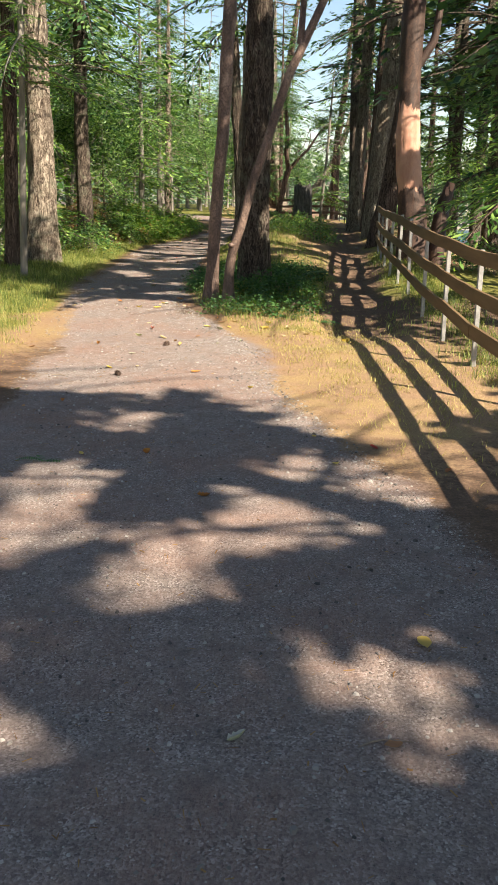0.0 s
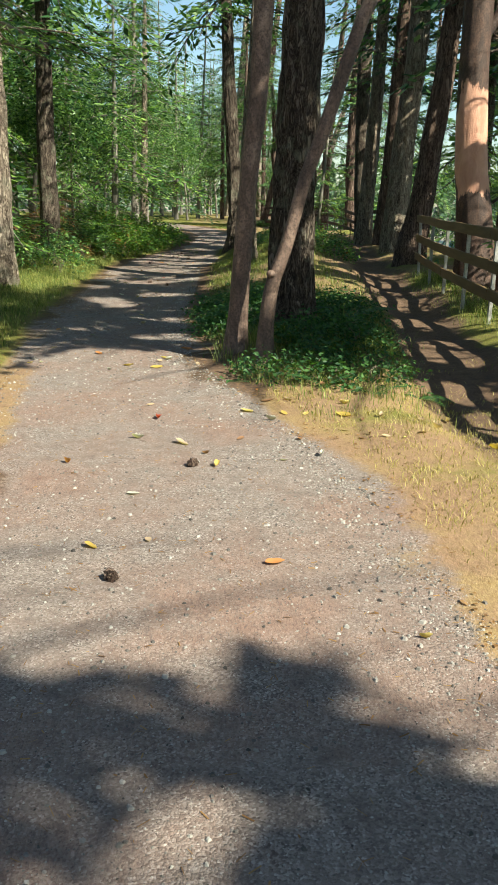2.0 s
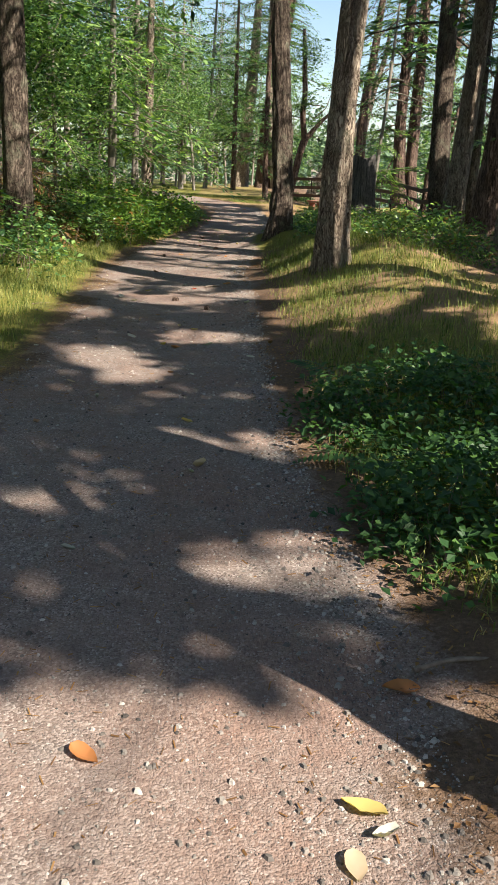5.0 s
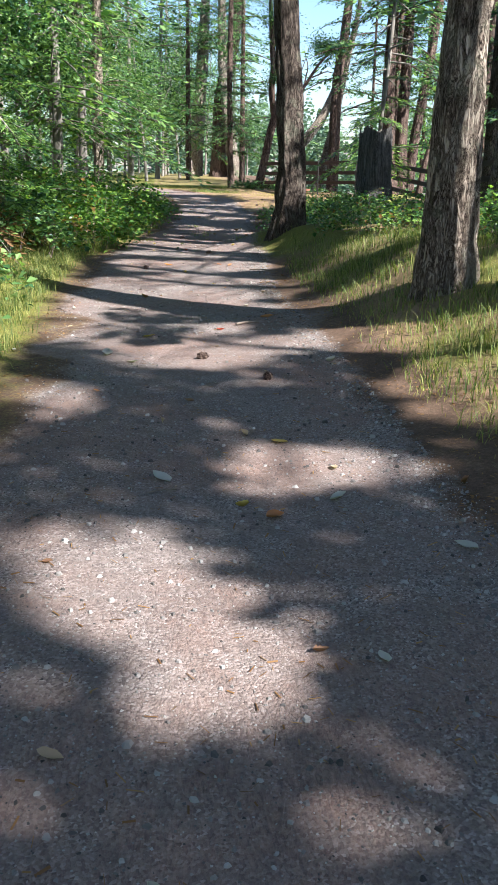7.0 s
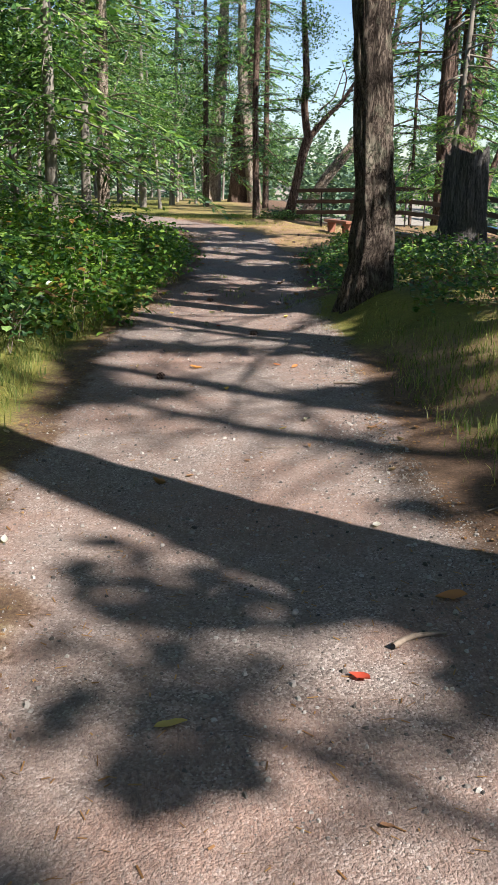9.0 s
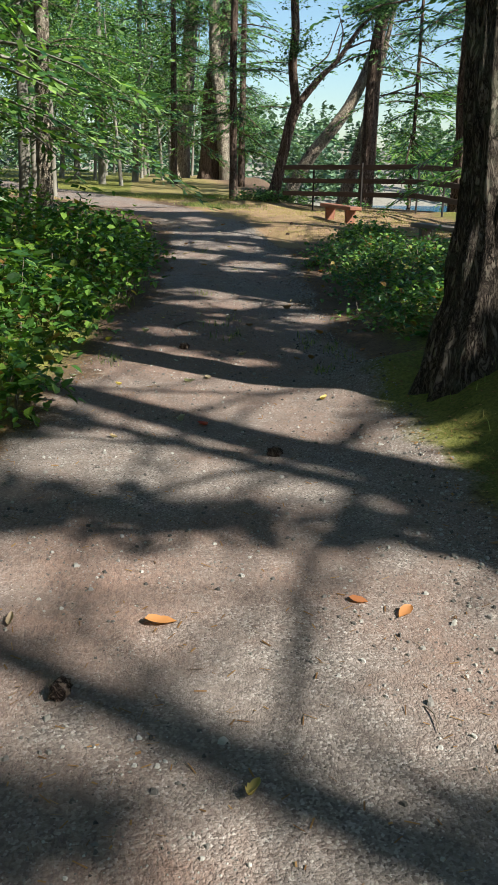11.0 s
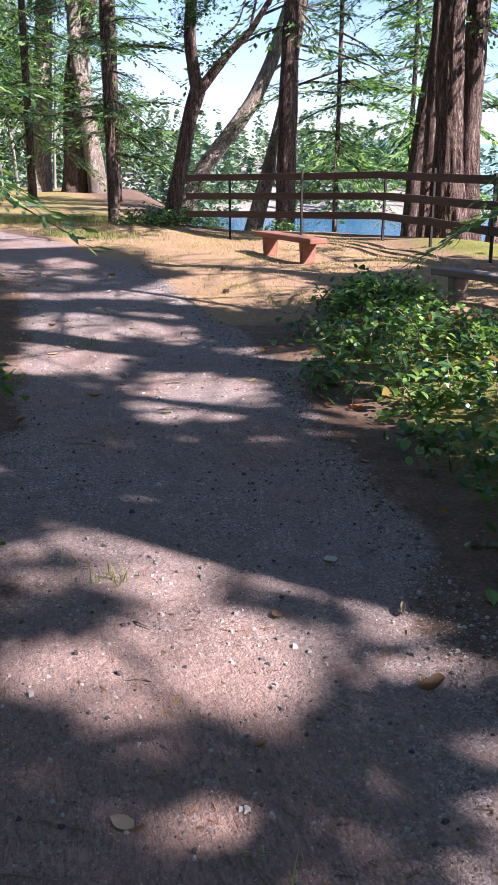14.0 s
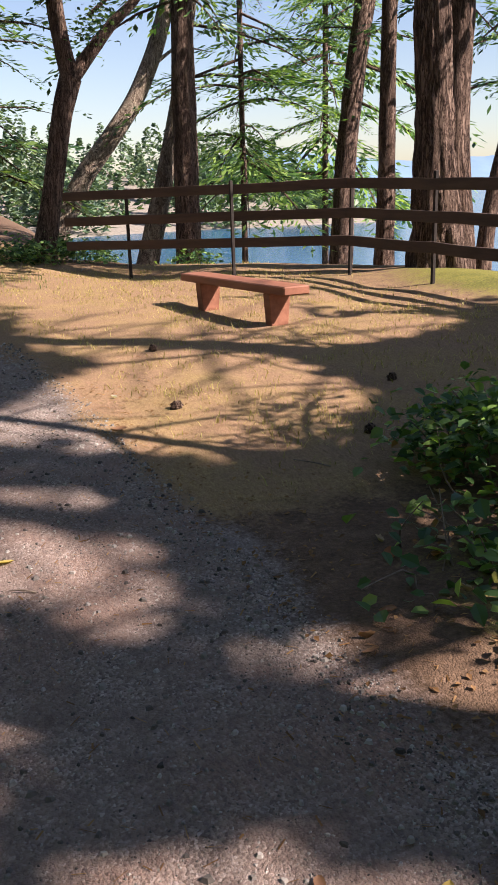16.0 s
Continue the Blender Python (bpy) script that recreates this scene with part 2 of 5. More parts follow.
PEBBLE = leaf("grey_pebble", (0.05, 0.042, 0.038), (0.19, 0.163, 0.148), (0.385, 0.345, 0.315), 0.0, 0.85)
# greens of the far shore paled and greyed to paint in distance haze
HAZED_WOODS = leaf("far_woods", (0.07, 0.115, 0.085), (0.11, 0.17, 0.11), (0.18, 0.25, 0.14), 0.2, 0.8)
# aerial haze over the far hills is painted in as a blue base colour
HAZED_HILL = plain("far_hills_hazed", (0.12, 0.2, 0.3), (0.16, 0.25, 0.36), 0.01, 1.0, 0.0)
LEAF_COLOURS = [leaf("fallen_leaf_" + k, a, b, c, 0.25, 0.6) for k, a, b, c in (
    ("yellow", (0.46, 0.29, 0.05), (0.52, 0.34, 0.07), (0.55, 0.42, 0.15)),
    ("orange", (0.42, 0.17, 0.05), (0.46, 0.21, 0.07), (0.36, 0.13, 0.05)),
    ("tan", (0.34, 0.22, 0.14), (0.42, 0.29, 0.19), (0.46, 0.34, 0.24)),
    ("grey", (0.32, 0.30, 0.27), (0.42, 0.39, 0.35), (0.5, 0.46, 0.41)),
    ("brown", (0.18, 0.09, 0.05), (0.24, 0.12, 0.07), (0.3, 0.16, 0.09)),
    ("red", (0.42, 0.05, 0.03), (0.5, 0.08, 0.04), (0.4, 0.04, 0.03)))]


# ---- mesh helpers ----
def mesh_np(name, verts, faces, smooth=False):
    """A mesh from an (n, 3) array and an (m, k) array."""
    verts, faces = np.asarray(verts, np.float32), np.asarray(faces, np.int32)
    me = bpy.data.meshes.new(name)
    m, k = faces.shape
    me.vertices.add(len(verts)), me.loops.add(m * k), me.polygons.add(m)
    me.vertices.foreach_set("co", verts.ravel())
    me.loops.foreach_set("vertex_index", faces.ravel())
    me.polygons.foreach_set("loop_start", np.arange(0, m * k, k, dtype=np.int32))
    me.polygons.foreach_set("use_smooth", np.full(m, smooth))
    me.update(calc_edges=True)
    return me


def part(name, data, material, parent=None, label="", smooth=False):
    """One mesh object, under a thing or part where parent is given. data: a mesh or a bmesh."""
    if isinstance(data, bmesh.types.BMesh):
        me = bpy.data.meshes.new(name)
        data.to_mesh(me)
        data.free()
        if smooth:
            me.polygons.foreach_set("use_smooth", np.full(len(me.polygons), True))
        data = me
    if not data.materials:
        data.materials.append(material)
    ob = new(name, data)
    if parent:
        ob.parent = parent
    if label:
        tagged(ob, label)
    return ob


def lattice(p):
    p = p.astype(np.int64)
    h = (p[..., 0] * 374761393 + p[..., 1] * 668265263 + p[..., 2] * 2147483647) & 0xFFFFFFFF
    h = ((h ^ (h >> 13)) * 1274126177) & 0xFFFFFFFF
    return ((h ^ (h >> 16)) & 0xFFFF) / 65535.0


def vnoise(x, y, z=0.0):
    """Smooth value noise, 0 to 1, on arrays."""
    x, y, z = np.broadcast_arrays(np.asarray(x, float), y, z)
    p = np.stack([x, y, z], -1)
    i = np.floor(p)
    f = p - i
    f = f * f * (3 - 2 * f)
    out = 0
    for a in (0, 1):
        for b in (0, 1):
            for c in (0, 1):
                w = (f[..., 0] if a else 1 - f[..., 0]) * (f[..., 1] if b else 1 - f[..., 1]) * (f[..., 2] if c else 1 - f[..., 2])
                out = out + w * lattice(i + np.array([a, b, c]))
    return out


def ease(a, b, x):
    t = np.clip((np.asarray(x, float) - a) / (b - a), 0, 1)
    return t * t * (3 - 2 * t)


# ---- the lie of the land ----
PATH_Y = [-30, 0, 4, 8, 11, 14.5, 18, 23, 28, 31, 35, 38, 41, 44, 47, 50, 56, 66, 90]
PATH_L = [-4, -2.6, -2.0, -2.1, -2.5, -3.05, -3.3, -3.5, -3.65, -3.6, -2.95, -2.4, -2.2, -2.1, -2.4, -3.2, -5.5, -10, -22]
PATH_R = [3, 2, 1.35, 0.35, -0.1, -1.15, -1.4, -1.4, -1.45, -1.15, -0.95, -0.65, -0.3, -0.35, -0.5, -1.3, -3.4, -7.5, -18]
TRAIL_Y, TRAIL_X = [9, 11, 14, 18, 22, 26, 30, 36, 42], [0.9, 1.3, 1.5, 1.95, 2.3, 2.6, 2.9, 3.0, 2.4]
EDGE = [(4.4, -60), (4.4, 5), (4.6, 14), (5.2, 22), (6.0, 30), (6.4, 38), (6.9, 45), (6.0, 49.5), (4.4, 51.6), (2.4, 53.3), (1.5, 55.2), (2.2, 62), (3.4, 72), (4.5, 84), (-10, 104), (-60, 112), (-400, 130)]
WATER_Z = -3.0


def edge_distance(x, y):
    """Metres inland of the bank's edge (minus: out over the water)."""
    best, side = np.full(np.shape(x), 1e9), np.zeros(np.shape(x))
    for (ax, ay), (bx, by) in zip(EDGE, EDGE[1:]):
        dx, dy = bx - ax, by - ay
        t = np.clip(((x - ax) * dx + (y - ay) * dy) / (dx * dx + dy * dy), 0, 1)
        d = np.hypot(x - ax - t * dx, y - ay - t * dy)
        s = -np.sign(dx * (y - ay) - dy * (x - ax))
        side = np.where(d < best - 1e-9, s, side)
        best = np.minimum(best, d)
    return -best * side


def path_side(x, y):
    """Metres off the gravel path's edge (minus: on it)."""
    return np.maximum(np.interp(y, PATH_Y, PATH_L) - x, x - np.interp(y, PATH_Y, PATH_R))


def far_shore(x, y):
    """Metres inland of the far shore."""
    return (y - 122 - 0.18 * x) - np.maximum(0, x - 62) * 2.5


def height(x, y, rough=True):
    x, y = np.broadcast_arrays(np.asarray(x, float), np.asarray(y, float))
    base = np.interp(y, [-40, 37, 41, 43, 46, 52, 80], [0, 0, 0.06, 0.11, 0.28, 0.38, 0.6])
    side = path_side(x, y)
    right = np.interp(y, [8, 12, 14, 18, 22, 26, 30, 36, 40, 42, 44, 46], [0, 0.02, 0.17, 0.22, 0.26, 0.32, 0.42, 0.46, 0.28, 0.12, 0.18, 0.3])
    cx = np.interp(y, PATH_Y, (np.array(PATH_L) + np.array(PATH_R)) / 2)
    z = base + np.where(x > cx, ease(0.05, 1.9, side) * np.maximum(right - base, 0), ease(0.1, 1.6, side) * 0.12 * ease(6, 12, y))
    trail = np.abs(x - np.interp(y, TRAIL_Y, TRAIL_X))
    z = z - 0.16 * (1 - ease(0.2, 0.8, trail)) * ease(10, 13, y) * (1 - ease(30, 36, y))
    z = z + 0.2 * np.exp(-(((x + 0.95) / 0.5) ** 2 + ((y - 33.35) / 0.4) ** 2)) + 0.1 * np.exp(-(((x + 0.3) / 0.6) ** 2 + ((y - 31.2) / 0.7) ** 2)) + 0.07 * np.exp(-(((x - 0.4) / 0.9) ** 2 + ((y - 53.2) / 0.8) ** 2))
    z = z + 0.16 * np.exp(-(((x + 0.25) / 0.6) ** 2 + ((y - 14.9) / 1.1) ** 2))
    z = z + 0.37 * np.exp(-(((x - 0.4) / 1.4) ** 2 + ((y - 25.5) / 3.6) ** 2)) + 0.28 * np.exp(-(((x + 0.4) / 0.6) ** 2 + ((y - 32.6) / 0.9) ** 2))
    z = z - 0.11 * np.exp(-(((x - 1.9) / 1.0) ** 2 + ((y - 51.6) / 1.0) ** 2))
    z = z + 0.14 * np.exp(-(((x - 4.9) / 0.9) ** 2 + ((y - 48.2) / 1.6) ** 2))
    d = edge_distance(x, y)
    drop = ease(0.4, -5.5, d)
    z = z * (1 - drop) + drop * (WATER_Z - 0.5) - 3.0 * ease(-6, -30, d)
    f = far_shore(x, y)
    z = np.maximum(z, WATER_Z - 3 + 3.5 * ease(-8, 3, f) + 7 * ease(6, 70, f))
    if rough:
        off = ease(0, 0.4, side)
        z = z + (vnoise(x * 1.3, y * 1.3, 3.1) - 0.5) * (0.025 + 0.06 * off * ease(10, 14, y) * (1 - 0.7 * ease(40, 43, y))) + (vnoise(x * 4.1, y * 4.1, 9.7) - 0.5) * (0.01 + 0.035 * off * ease(10, 14, y) * ease(48, 42, y))
    return z


def zat(x, y):
    return float(height(x, y))


def spread(lo, hi, step, far):
    """Grid lines: even between lo and hi, wider and wider outside."""
    mid = np.arange(lo, hi + step / 2, step)
    out, s = [], step
    p = hi
    while p < far:
        s *= 1.16
        p += s
        out.append(p)
    low, s, p = [], step, lo
    while p > -far:
        s *= 1.16
        p -= s
        low.append(p)
    return np.array(low[::-1] + list(mid) + out)


def build_ground():
    xs, ys = spread(-6.5, 6.5, 0.13, 3000), spread(-2, 56, 0.13, 3000)
    X, Y = np.meshgrid(xs, ys)
    Z = height(X, Y)
    w, h = len(xs), len(ys)
    i = (np.arange(h - 1)[:, None] * w + np.arange(w - 1)[None, :]).ravel()
    me = mesh_np("ground", np.stack([X, Y, Z], -1).reshape(-1, 3), np.stack([i, i + 1, i + w + 1, i + w], -1), True)
    side = path_side(X, Y)
    wob = (vnoise(X * 1.1, Y * 1.1, 5.5) - 0.5) * 0.6 + (vnoise(X * 3.3, Y * 3.3, 1.5) - 0.5) * 0.35
    gravel = ease(0.35, -0.4, side + wob)
    trail = 1 - ease(0.25, 0.6, np.abs(X - np.interp(Y, TRAIL_Y, TRAIL_X)) + wob * 0.6)
    lawn = np.exp(-(((X - 0.6) / 1.0) ** 2 + ((Y - 12.3) / 1.5) ** 2)) + np.exp(-(((X - 1.1) / 1.5) ** 2 + ((Y - 9.0) / 3.2) ** 2)) + np.exp(-(((X + 3.6) / 1.6) ** 2 + ((Y - 12.5) / 3.5) ** 2))
    clearing = ease(42.3, 43.6, Y) * ease(53.5, 52, Y) * ease(-2.4, -0.6, X) * (0.55 + 0.45 * ease(4.2, 1.8, X))
    north = ease(52, 54, Y) * ease(3, 0, X) * 0.75
    verge = ease(0.0, 0.6, side) * ease(18, 21, Y) * ease(36, 33, Y) * (X > -2.5)
    dry = np.clip(lawn * 1.2 + clearing * 0.95 + north + 0.6 * verge, 0, 1) * (1 - trail * ease(9, 13, Y) * ease(42, 38, Y))
    moss = 0.9 * np.exp(-(((X + 0.95) / 0.5) ** 2 + ((Y - 33.3) / 0.45) ** 2)) + 0.85 * np.exp(-(((X + 0.6) / 0.9) ** 2 + ((Y - 31.9) / 1.5) ** 2)) + 0.62 * ease(0.0, 0.7, side) * ease(13, 15, Y) * ease(44, 41, Y) * (1 - trail) + 0.5 * ease(54, 58, Y) * ease(3, 0, X)
    needles = ease(33.2, 34.2, Y) * ease(39.5, 36.5, Y) * ease(-1.0, -1.7, X) * 0.9 + 0.7 * np.exp(-(((X + 1.7) / 0.5) ** 2 + ((Y - 42) / 1.0) ** 2))
    moss = moss * (1 - verge * (0.75 - 0.9 * vnoise(X * 1.2, Y * 1.2, 3.3)).clip(0, 0.6))
    moss = moss + 0.5 * lawn * vnoise(X * 1.9, Y * 1.9, 6.1)
    moss = moss + 0.75 * np.exp(-(((X - 4.9) / 1.1) ** 2 + ((Y - 47.8) / 2.2) ** 2)) + 0.35 * (X < -3) * ease(8, 12, Y)
    d, f = edge_distance(X, Y), far_shore(X, Y)
    sand = np.clip(ease(-3, -5, d) + ease(-6, -2, f) * ease(9, 4, f), 0, 1)
    for key, val in (("gravel", gravel), ("dry", dry), ("moss", np.clip(moss, 0, 1)), ("sand", sand), ("needles", needles)):
        me.attributes.new(key, "FLOAT", "POINT").data.foreach_set("value", val.ravel().astype(np.float32))
    tagged(part("ground", me, GROUND), "gravel path, dry grass and mossy forest floor", "ground", kind="structure")
    s = 4000
    wm = mesh_np("water", [(-s, -s, WATER_Z), (s, -s, WATER_Z), (s, s, WATER_Z), (-s, s, WATER_Z)], [(0, 1, 2, 3)])
    tagged(part("water", wm, WATER), "blue sea water of a calm bay", "water", kind="structure")


build_ground()


# ---- trees ----
def curve_points(pts, n):
    """n points on a smooth line through rows of numbers."""
    p = np.array(pts, float)
    d = np.concatenate([[0], np.cumsum(np.linalg.norm(np.diff(p[:, :3], axis=0), axis=1))])
    t = np.linspace(0, d[-1], n)
    out = np.stack([np.interp(t, d, p[:, k]) for k in range(p.shape[1])], -1)
    for _ in range(max(1, n // (2 * len(p)))):
        out[1:-1] = (out[:-2] + 2 * out[1:-1] + out[2:]) / 4
    return out


def tube(pts, n, segs, ridge=0.0, seed=0.0, flare=0.0):
    """Verts and quads of a round, ridged limb through rows of x, y, z, radius."""
    c = curve_points(pts, n)
    tan = np.gradient(c[:, :3], axis=0)
    tan /= np.linalg.norm(tan, axis=1)[:, None]
    ref = np.eye(3)[int(np.argmin(np.abs(tan).max(axis=0)))][None]
    u = np.cross(ref, tan)
    u /= np.linalg.norm(u, axis=1)[:, None]
    v = np.cross(tan, u)
    th = np.linspace(0, 2 * np.pi, segs, endpoint=False)[None, :]
    s = np.concatenate([[0], np.cumsum(np.linalg.norm(np.diff(c[:, :3], axis=0), axis=1))])[:, None]
    r = c[:, 3:4] * np.ones_like(th)
    if ridge:
        cx, cy = np.cos(th), np.sin(th)
        k = 1.0 / max(0.08, 2.2 * float(np.mean(c[:, 3])))
        a = vnoise(cx * 4.2 + seed, cy * 4.2 + seed, s * 1.1 * k * 0.6)
        b = vnoise(cx * 9 + seed, cy * 9 - seed, s * 3.2)
        r = r * (1 + ridge * (np.abs(a - 0.5) * 3.0 - 0.7) + ridge * 0.55 * (b - 0.5))
    if flare:
        r = r * (1 + flare * np.exp(-s / 0.35) * (0.35 + 0.65 * np.cos(th * 5 + seed * 3 + 0.6 * np.sin(th * 2 + seed)) ** 2))
    pos = c[:, None, :3] + r[..., None] * (np.cos(th)[..., None] * u[:, None] + np.sin(th)[..., None] * v[:, None])
    i = np.arange(n - 1)[:, None] * segs
    j = np.arange(segs)[None, :]
    q = np.stack([i + j, i + (j + 1) % segs, i + segs + (j + 1) % segs, i + segs + j], -1).reshape(-1, 4)
    verts = pos.reshape(-1, 3)
    return verts, q


def join(items):
    vs, fs, o = [], [], 0
    for v, f in items:
        vs.append(v), fs.append(np.asarray(f) + o)
        o += len(v)
    return np.vstack(vs), np.vstack(fs)


def limb_mesh(name, items):
    v, f = join(items)
    return mesh_np(name, v, f, True)


def bough(length, seed, fine=1.0, wide=0.03):
    """A drooping fir bough along +x: small flat needle sprays as quads."""
    g = np.random.default_rng(seed)
    n = max(5, int(length / (0.11 / fine)))
    V = []
    for k in range(n):
        t = (k + 0.6) / n
        base = np.array([t * length, 0, -0.32 * length * t * t + 0.05 * length * t])
        reach = length * (0.34 * (1 - t) + 0.07) * g.uniform(0.6, 1.2)
        for sgn in (-1, 1):
            ang = sgn * g.uniform(0.65, 1.15)
            m = max(2, int(reach / (0.085 / fine)))
            for q in range(m):
                s = (q + 0.5) / m * reach
                p = base + np.array([math.cos(ang) * s, math.sin(ang) * s, -0.22 * s * s / max(reach, 0.2) + g.normal(0, 0.02)])
                a = ang * g.uniform(0.3, 1.5)
                d = np.array([math.cos(a), math.sin(a), g.uniform(-0.6, 0.1)])
                d /= np.linalg.norm(d)
                side = np.cross(d, [0, 0, 1]) + g.normal(0, 0.4, 3)
                side /= np.linalg.norm(side)
                L, W = g.uniform(0.11, 0.2) / fine ** 0.5, wide * g.uniform(0.6, 1.25)
                V += [p, p + d * L * 0.45 + side * W, p + d * L, p + d * L * 0.5 - side * W]
    V = np.array(V)
    return V, np.arange(len(V)).reshape(-1, 4)


FINE = [bough(2.0, s, 1.3, 0.021) for s in range(4)]
LOOSE = [bough(2.2, 20 + s, 0.9, 0.034) for s in range(4)]
COARSE = [bough(2.2, 40 + s, 0.58, 0.052) for s in range(4)]
# wide-sprayed boughs for the firs added as shade casters
MIDDLE = [bough(2.3, 80 + s, 0.72, 0.085) for s in range(4)]
DENSE = [bough(2.3, 60 + s, 0.6, 0.11) for s in range(4)]

# chosen sunlit spots: foliage is cut away sunwards of each (x, y, half widths)
SOUTH_LIT_SPOTS = [(-0.95, 4.6, 0.3, 0.4), (-0.2, 3.85, 0.35, 0.25), (0.5, 5.1, 0.42, 0.7), (-0.15, 4.4, 0.35, 0.25), (-1.0, 5.4, 0.35, 0.4), (-0.9, 6.8, 0.35, 0.3), (0.65, 3.05, 0.28, 0.22), (0.85, 2.65, 0.2, 0.25), (-0.65, 2.65, 0.2, 0.2), (-1.2, 11.0, 2.0, 2.9),
              (1.0, 9.5, 1.2, 2.9), (1.4, 5.6, 0.5, 0.6), (2.3, 23.5, 0.7, 1.1), (1.3, 13.2, 0.6, 0.4), (1.9, 17.5, 0.5, 0.5), (-2.4, 19.8, 0.35, 0.5), (-2.7, 20.3, 0.35, 0.35), (-2.4, 16.8, 0.35, 0.2),
              (-2.0, 17.8, 0.3, 0.2), (-1.75, 14.4, 0.7, 0.7), (-2.4, 24.0, 0.45, 0.5), (-0.6, 22.7, 0.6, 0.9), (-2.8, 24.4, 0.25, 0.2), (-2.0, 25.0, 0.3, 0.3), (-4.5, 24.0, 0.8, 2.0), (-4.0, 12.5, 1.2, 2.5)]
NORTH_LIT_SPOTS = [(-2.3, 27.6, 1.3, 1.3), (-4.3, 28.8, 0.7, 2.4), (-2.0, 29.9, 1.0, 0.8), (-1.9, 31.9, 1.1, 0.6), (-1.9, 33.0, 1.0, 0.6), (-2.8, 30.4, 0.5, 0.4), (-2.3, 34.7, 0.35, 0.2), (-1.7, 34.2, 0.3, 0.2),
              (-1.6, 37.2, 0.45, 0.3), (-1.6, 43.3, 0.5, 0.5), (-1.05, 40.2, 0.35, 0.35), (0.3, 44.8, 1.0, 1.1), (0.8, 47.3, 1.2, 1.6), (0.7, 50.3, 1.2, 1.5),
              (-3.0, 50.0, 1.6, 0.6), (2.0, 46.2, 0.9, 0.6), (1.1, 43.0, 0.5, 0.5), (-4.0, 36.0, 0.9, 2.2), (0.4, 38.4, 0.5, 0.6), (0.6, 30.5, 0.8, 0.8), (-1.0, 24.2, 0.8, 0.5), (0.6, 34.6, 0.6, 0.6)]
TRUNK_LIT_SPOTS = [(2.0, 20.5, 1.6, 1.5), (1.9, 15.0, 0.7, 0.8), (3.4, 17.0, 1.2, 1.4), (1.2, 42.2, 0.8, 0.8), (-1.3, 25.7, 0.5, 0.6), (-0.7, 25.2, 0.4, 0.4), (-2.6, 34.0, 0.7, 0.6), (-1.1, 14.7, 0.5, 0.5), (-7.0, 30.5, 1.2, 1.0), (-6.8, 23.6, 1.2, 1.2), (0.8, 23.2, 0.7, 0.7), (0.2, 26.6, 0.8, 0.8), (0.8, 40.6, 0.7, 0.7), (1.4, 38.6, 0.6, 0.5), (0.9, 19.5, 0.5, 0.7), (-1.8, 38.4, 0.3, 0.4), (-0.9, 37.2, 0.2, 0.3)]
PATH_LIT_SPOTS = [(-2.08, 35.58, 0.45, 0.31), (-2.42, 34.70, 0.18, 0.18), (-2.17, 34.44, 0.14, 0.15), (-1.66, 34.20, 0.20, 0.20), (-1.22, 34.58, 0.14, 0.15), (-1.92, 34.73, 0.12, 0.12), (-1.50, 35.21, 0.12, 0.15), (-1.15, 35.59, 0.14, 0.14), (-1.29, 35.06, 0.12, 0.12),
             (-1.72, 36.19, 0.13, 0.22), (-1.39, 36.90, 0.22, 0.20), (-2.04, 37.25, 0.23, 0.22), (-1.55, 37.86, 0.26, 0.21), (-0.90, 40.55, 0.48, 0.64), (-1.66, 42.25, 0.44, 0.73), (-1.61, 38.01, 0.15, 0.12), (-1.70, 38.58, 0.12, 0.12), (-1.46, 37.68, 0.12, 0.12),
             (-1.63, 37.54, 0.12, 0.12), (-1.13, 37.65, 0.12, 0.12), (-2.10, 37.85, 0.12, 0.12), (-2.18, 38.12, 0.12, 0.12), (-0.96, 40.72, 0.32, 0.28), (-1.11, 39.90, 0.29, 0.24), (-1.69, 42.00, 0.41, 0.67), (-0.74, 39.29, 0.14, 0.12)]
VERGE_LIT_SPOTS = [(-1.7, 21.4, 0.5, 0.4), (-0.5, 24.5, 0.7, 0.9), (-2.2, 26.6, 0.6, 0.6), (-3.2, 27.6, 0.6, 0.6), (0.3, 28.6, 0.9, 1.6), (0.8, 36.2, 0.9, 0.9), (0.2, 39.6, 0.6, 0.5), (1.2, 41.6, 0.6, 0.5), (2.0, 39.6, 0.8, 0.8), (0.5, 32.0, 0.6, 0.7), (0.4, 27.6, 0.7, 0.8), (0.3, 24.6, 0.6, 0.9), (2.6, 43.2, 0.7, 0.6), (3.4, 13.0, 0.9, 1.2), (3.6, 20.4, 0.9, 0.9), (5.2, 16.0, 1.5, 2.0), (5.0, 22.0, 1.3, 2.0), (-8.5, 26.0, 1.3, 1.8)]



def shades_lit_spot(p):
    """Whether foliage at the points p is to be cut, to let sun on to a chosen or random spot."""
    p = np.atleast_2d(p)
    gx, gy = p[:, 0] - SUN.x / SUN.z * (p[:, 2] - 0.2), p[:, 1] - SUN.y / SUN.z * (p[:, 2] - 0.2)
    out = vnoise(gx * 1.3, gy * 1.3, 12.5) > 0.7 - 0.08 * ease(33, 35, gy) * ease(46, 43, gy) + 0.12 * ease(8, 5, gy)
    out &= gx > -5
    for a, b, w, h in PATH_LIT_SPOTS:
        out |= ((gx - a) / (w + 0.04)) ** 2 + ((gy - b) / (h + 0.04)) ** 2 < 1.05
    for a, b, w, h in SOUTH_LIT_SPOTS + NORTH_LIT_SPOTS + TRUNK_LIT_SPOTS + VERGE_LIT_SPOTS:
        out |= ((gx - a) / w) ** 2 + ((gy - b) / h) ** 2 < (1.9 if b < 8 else 1.3)
    return out


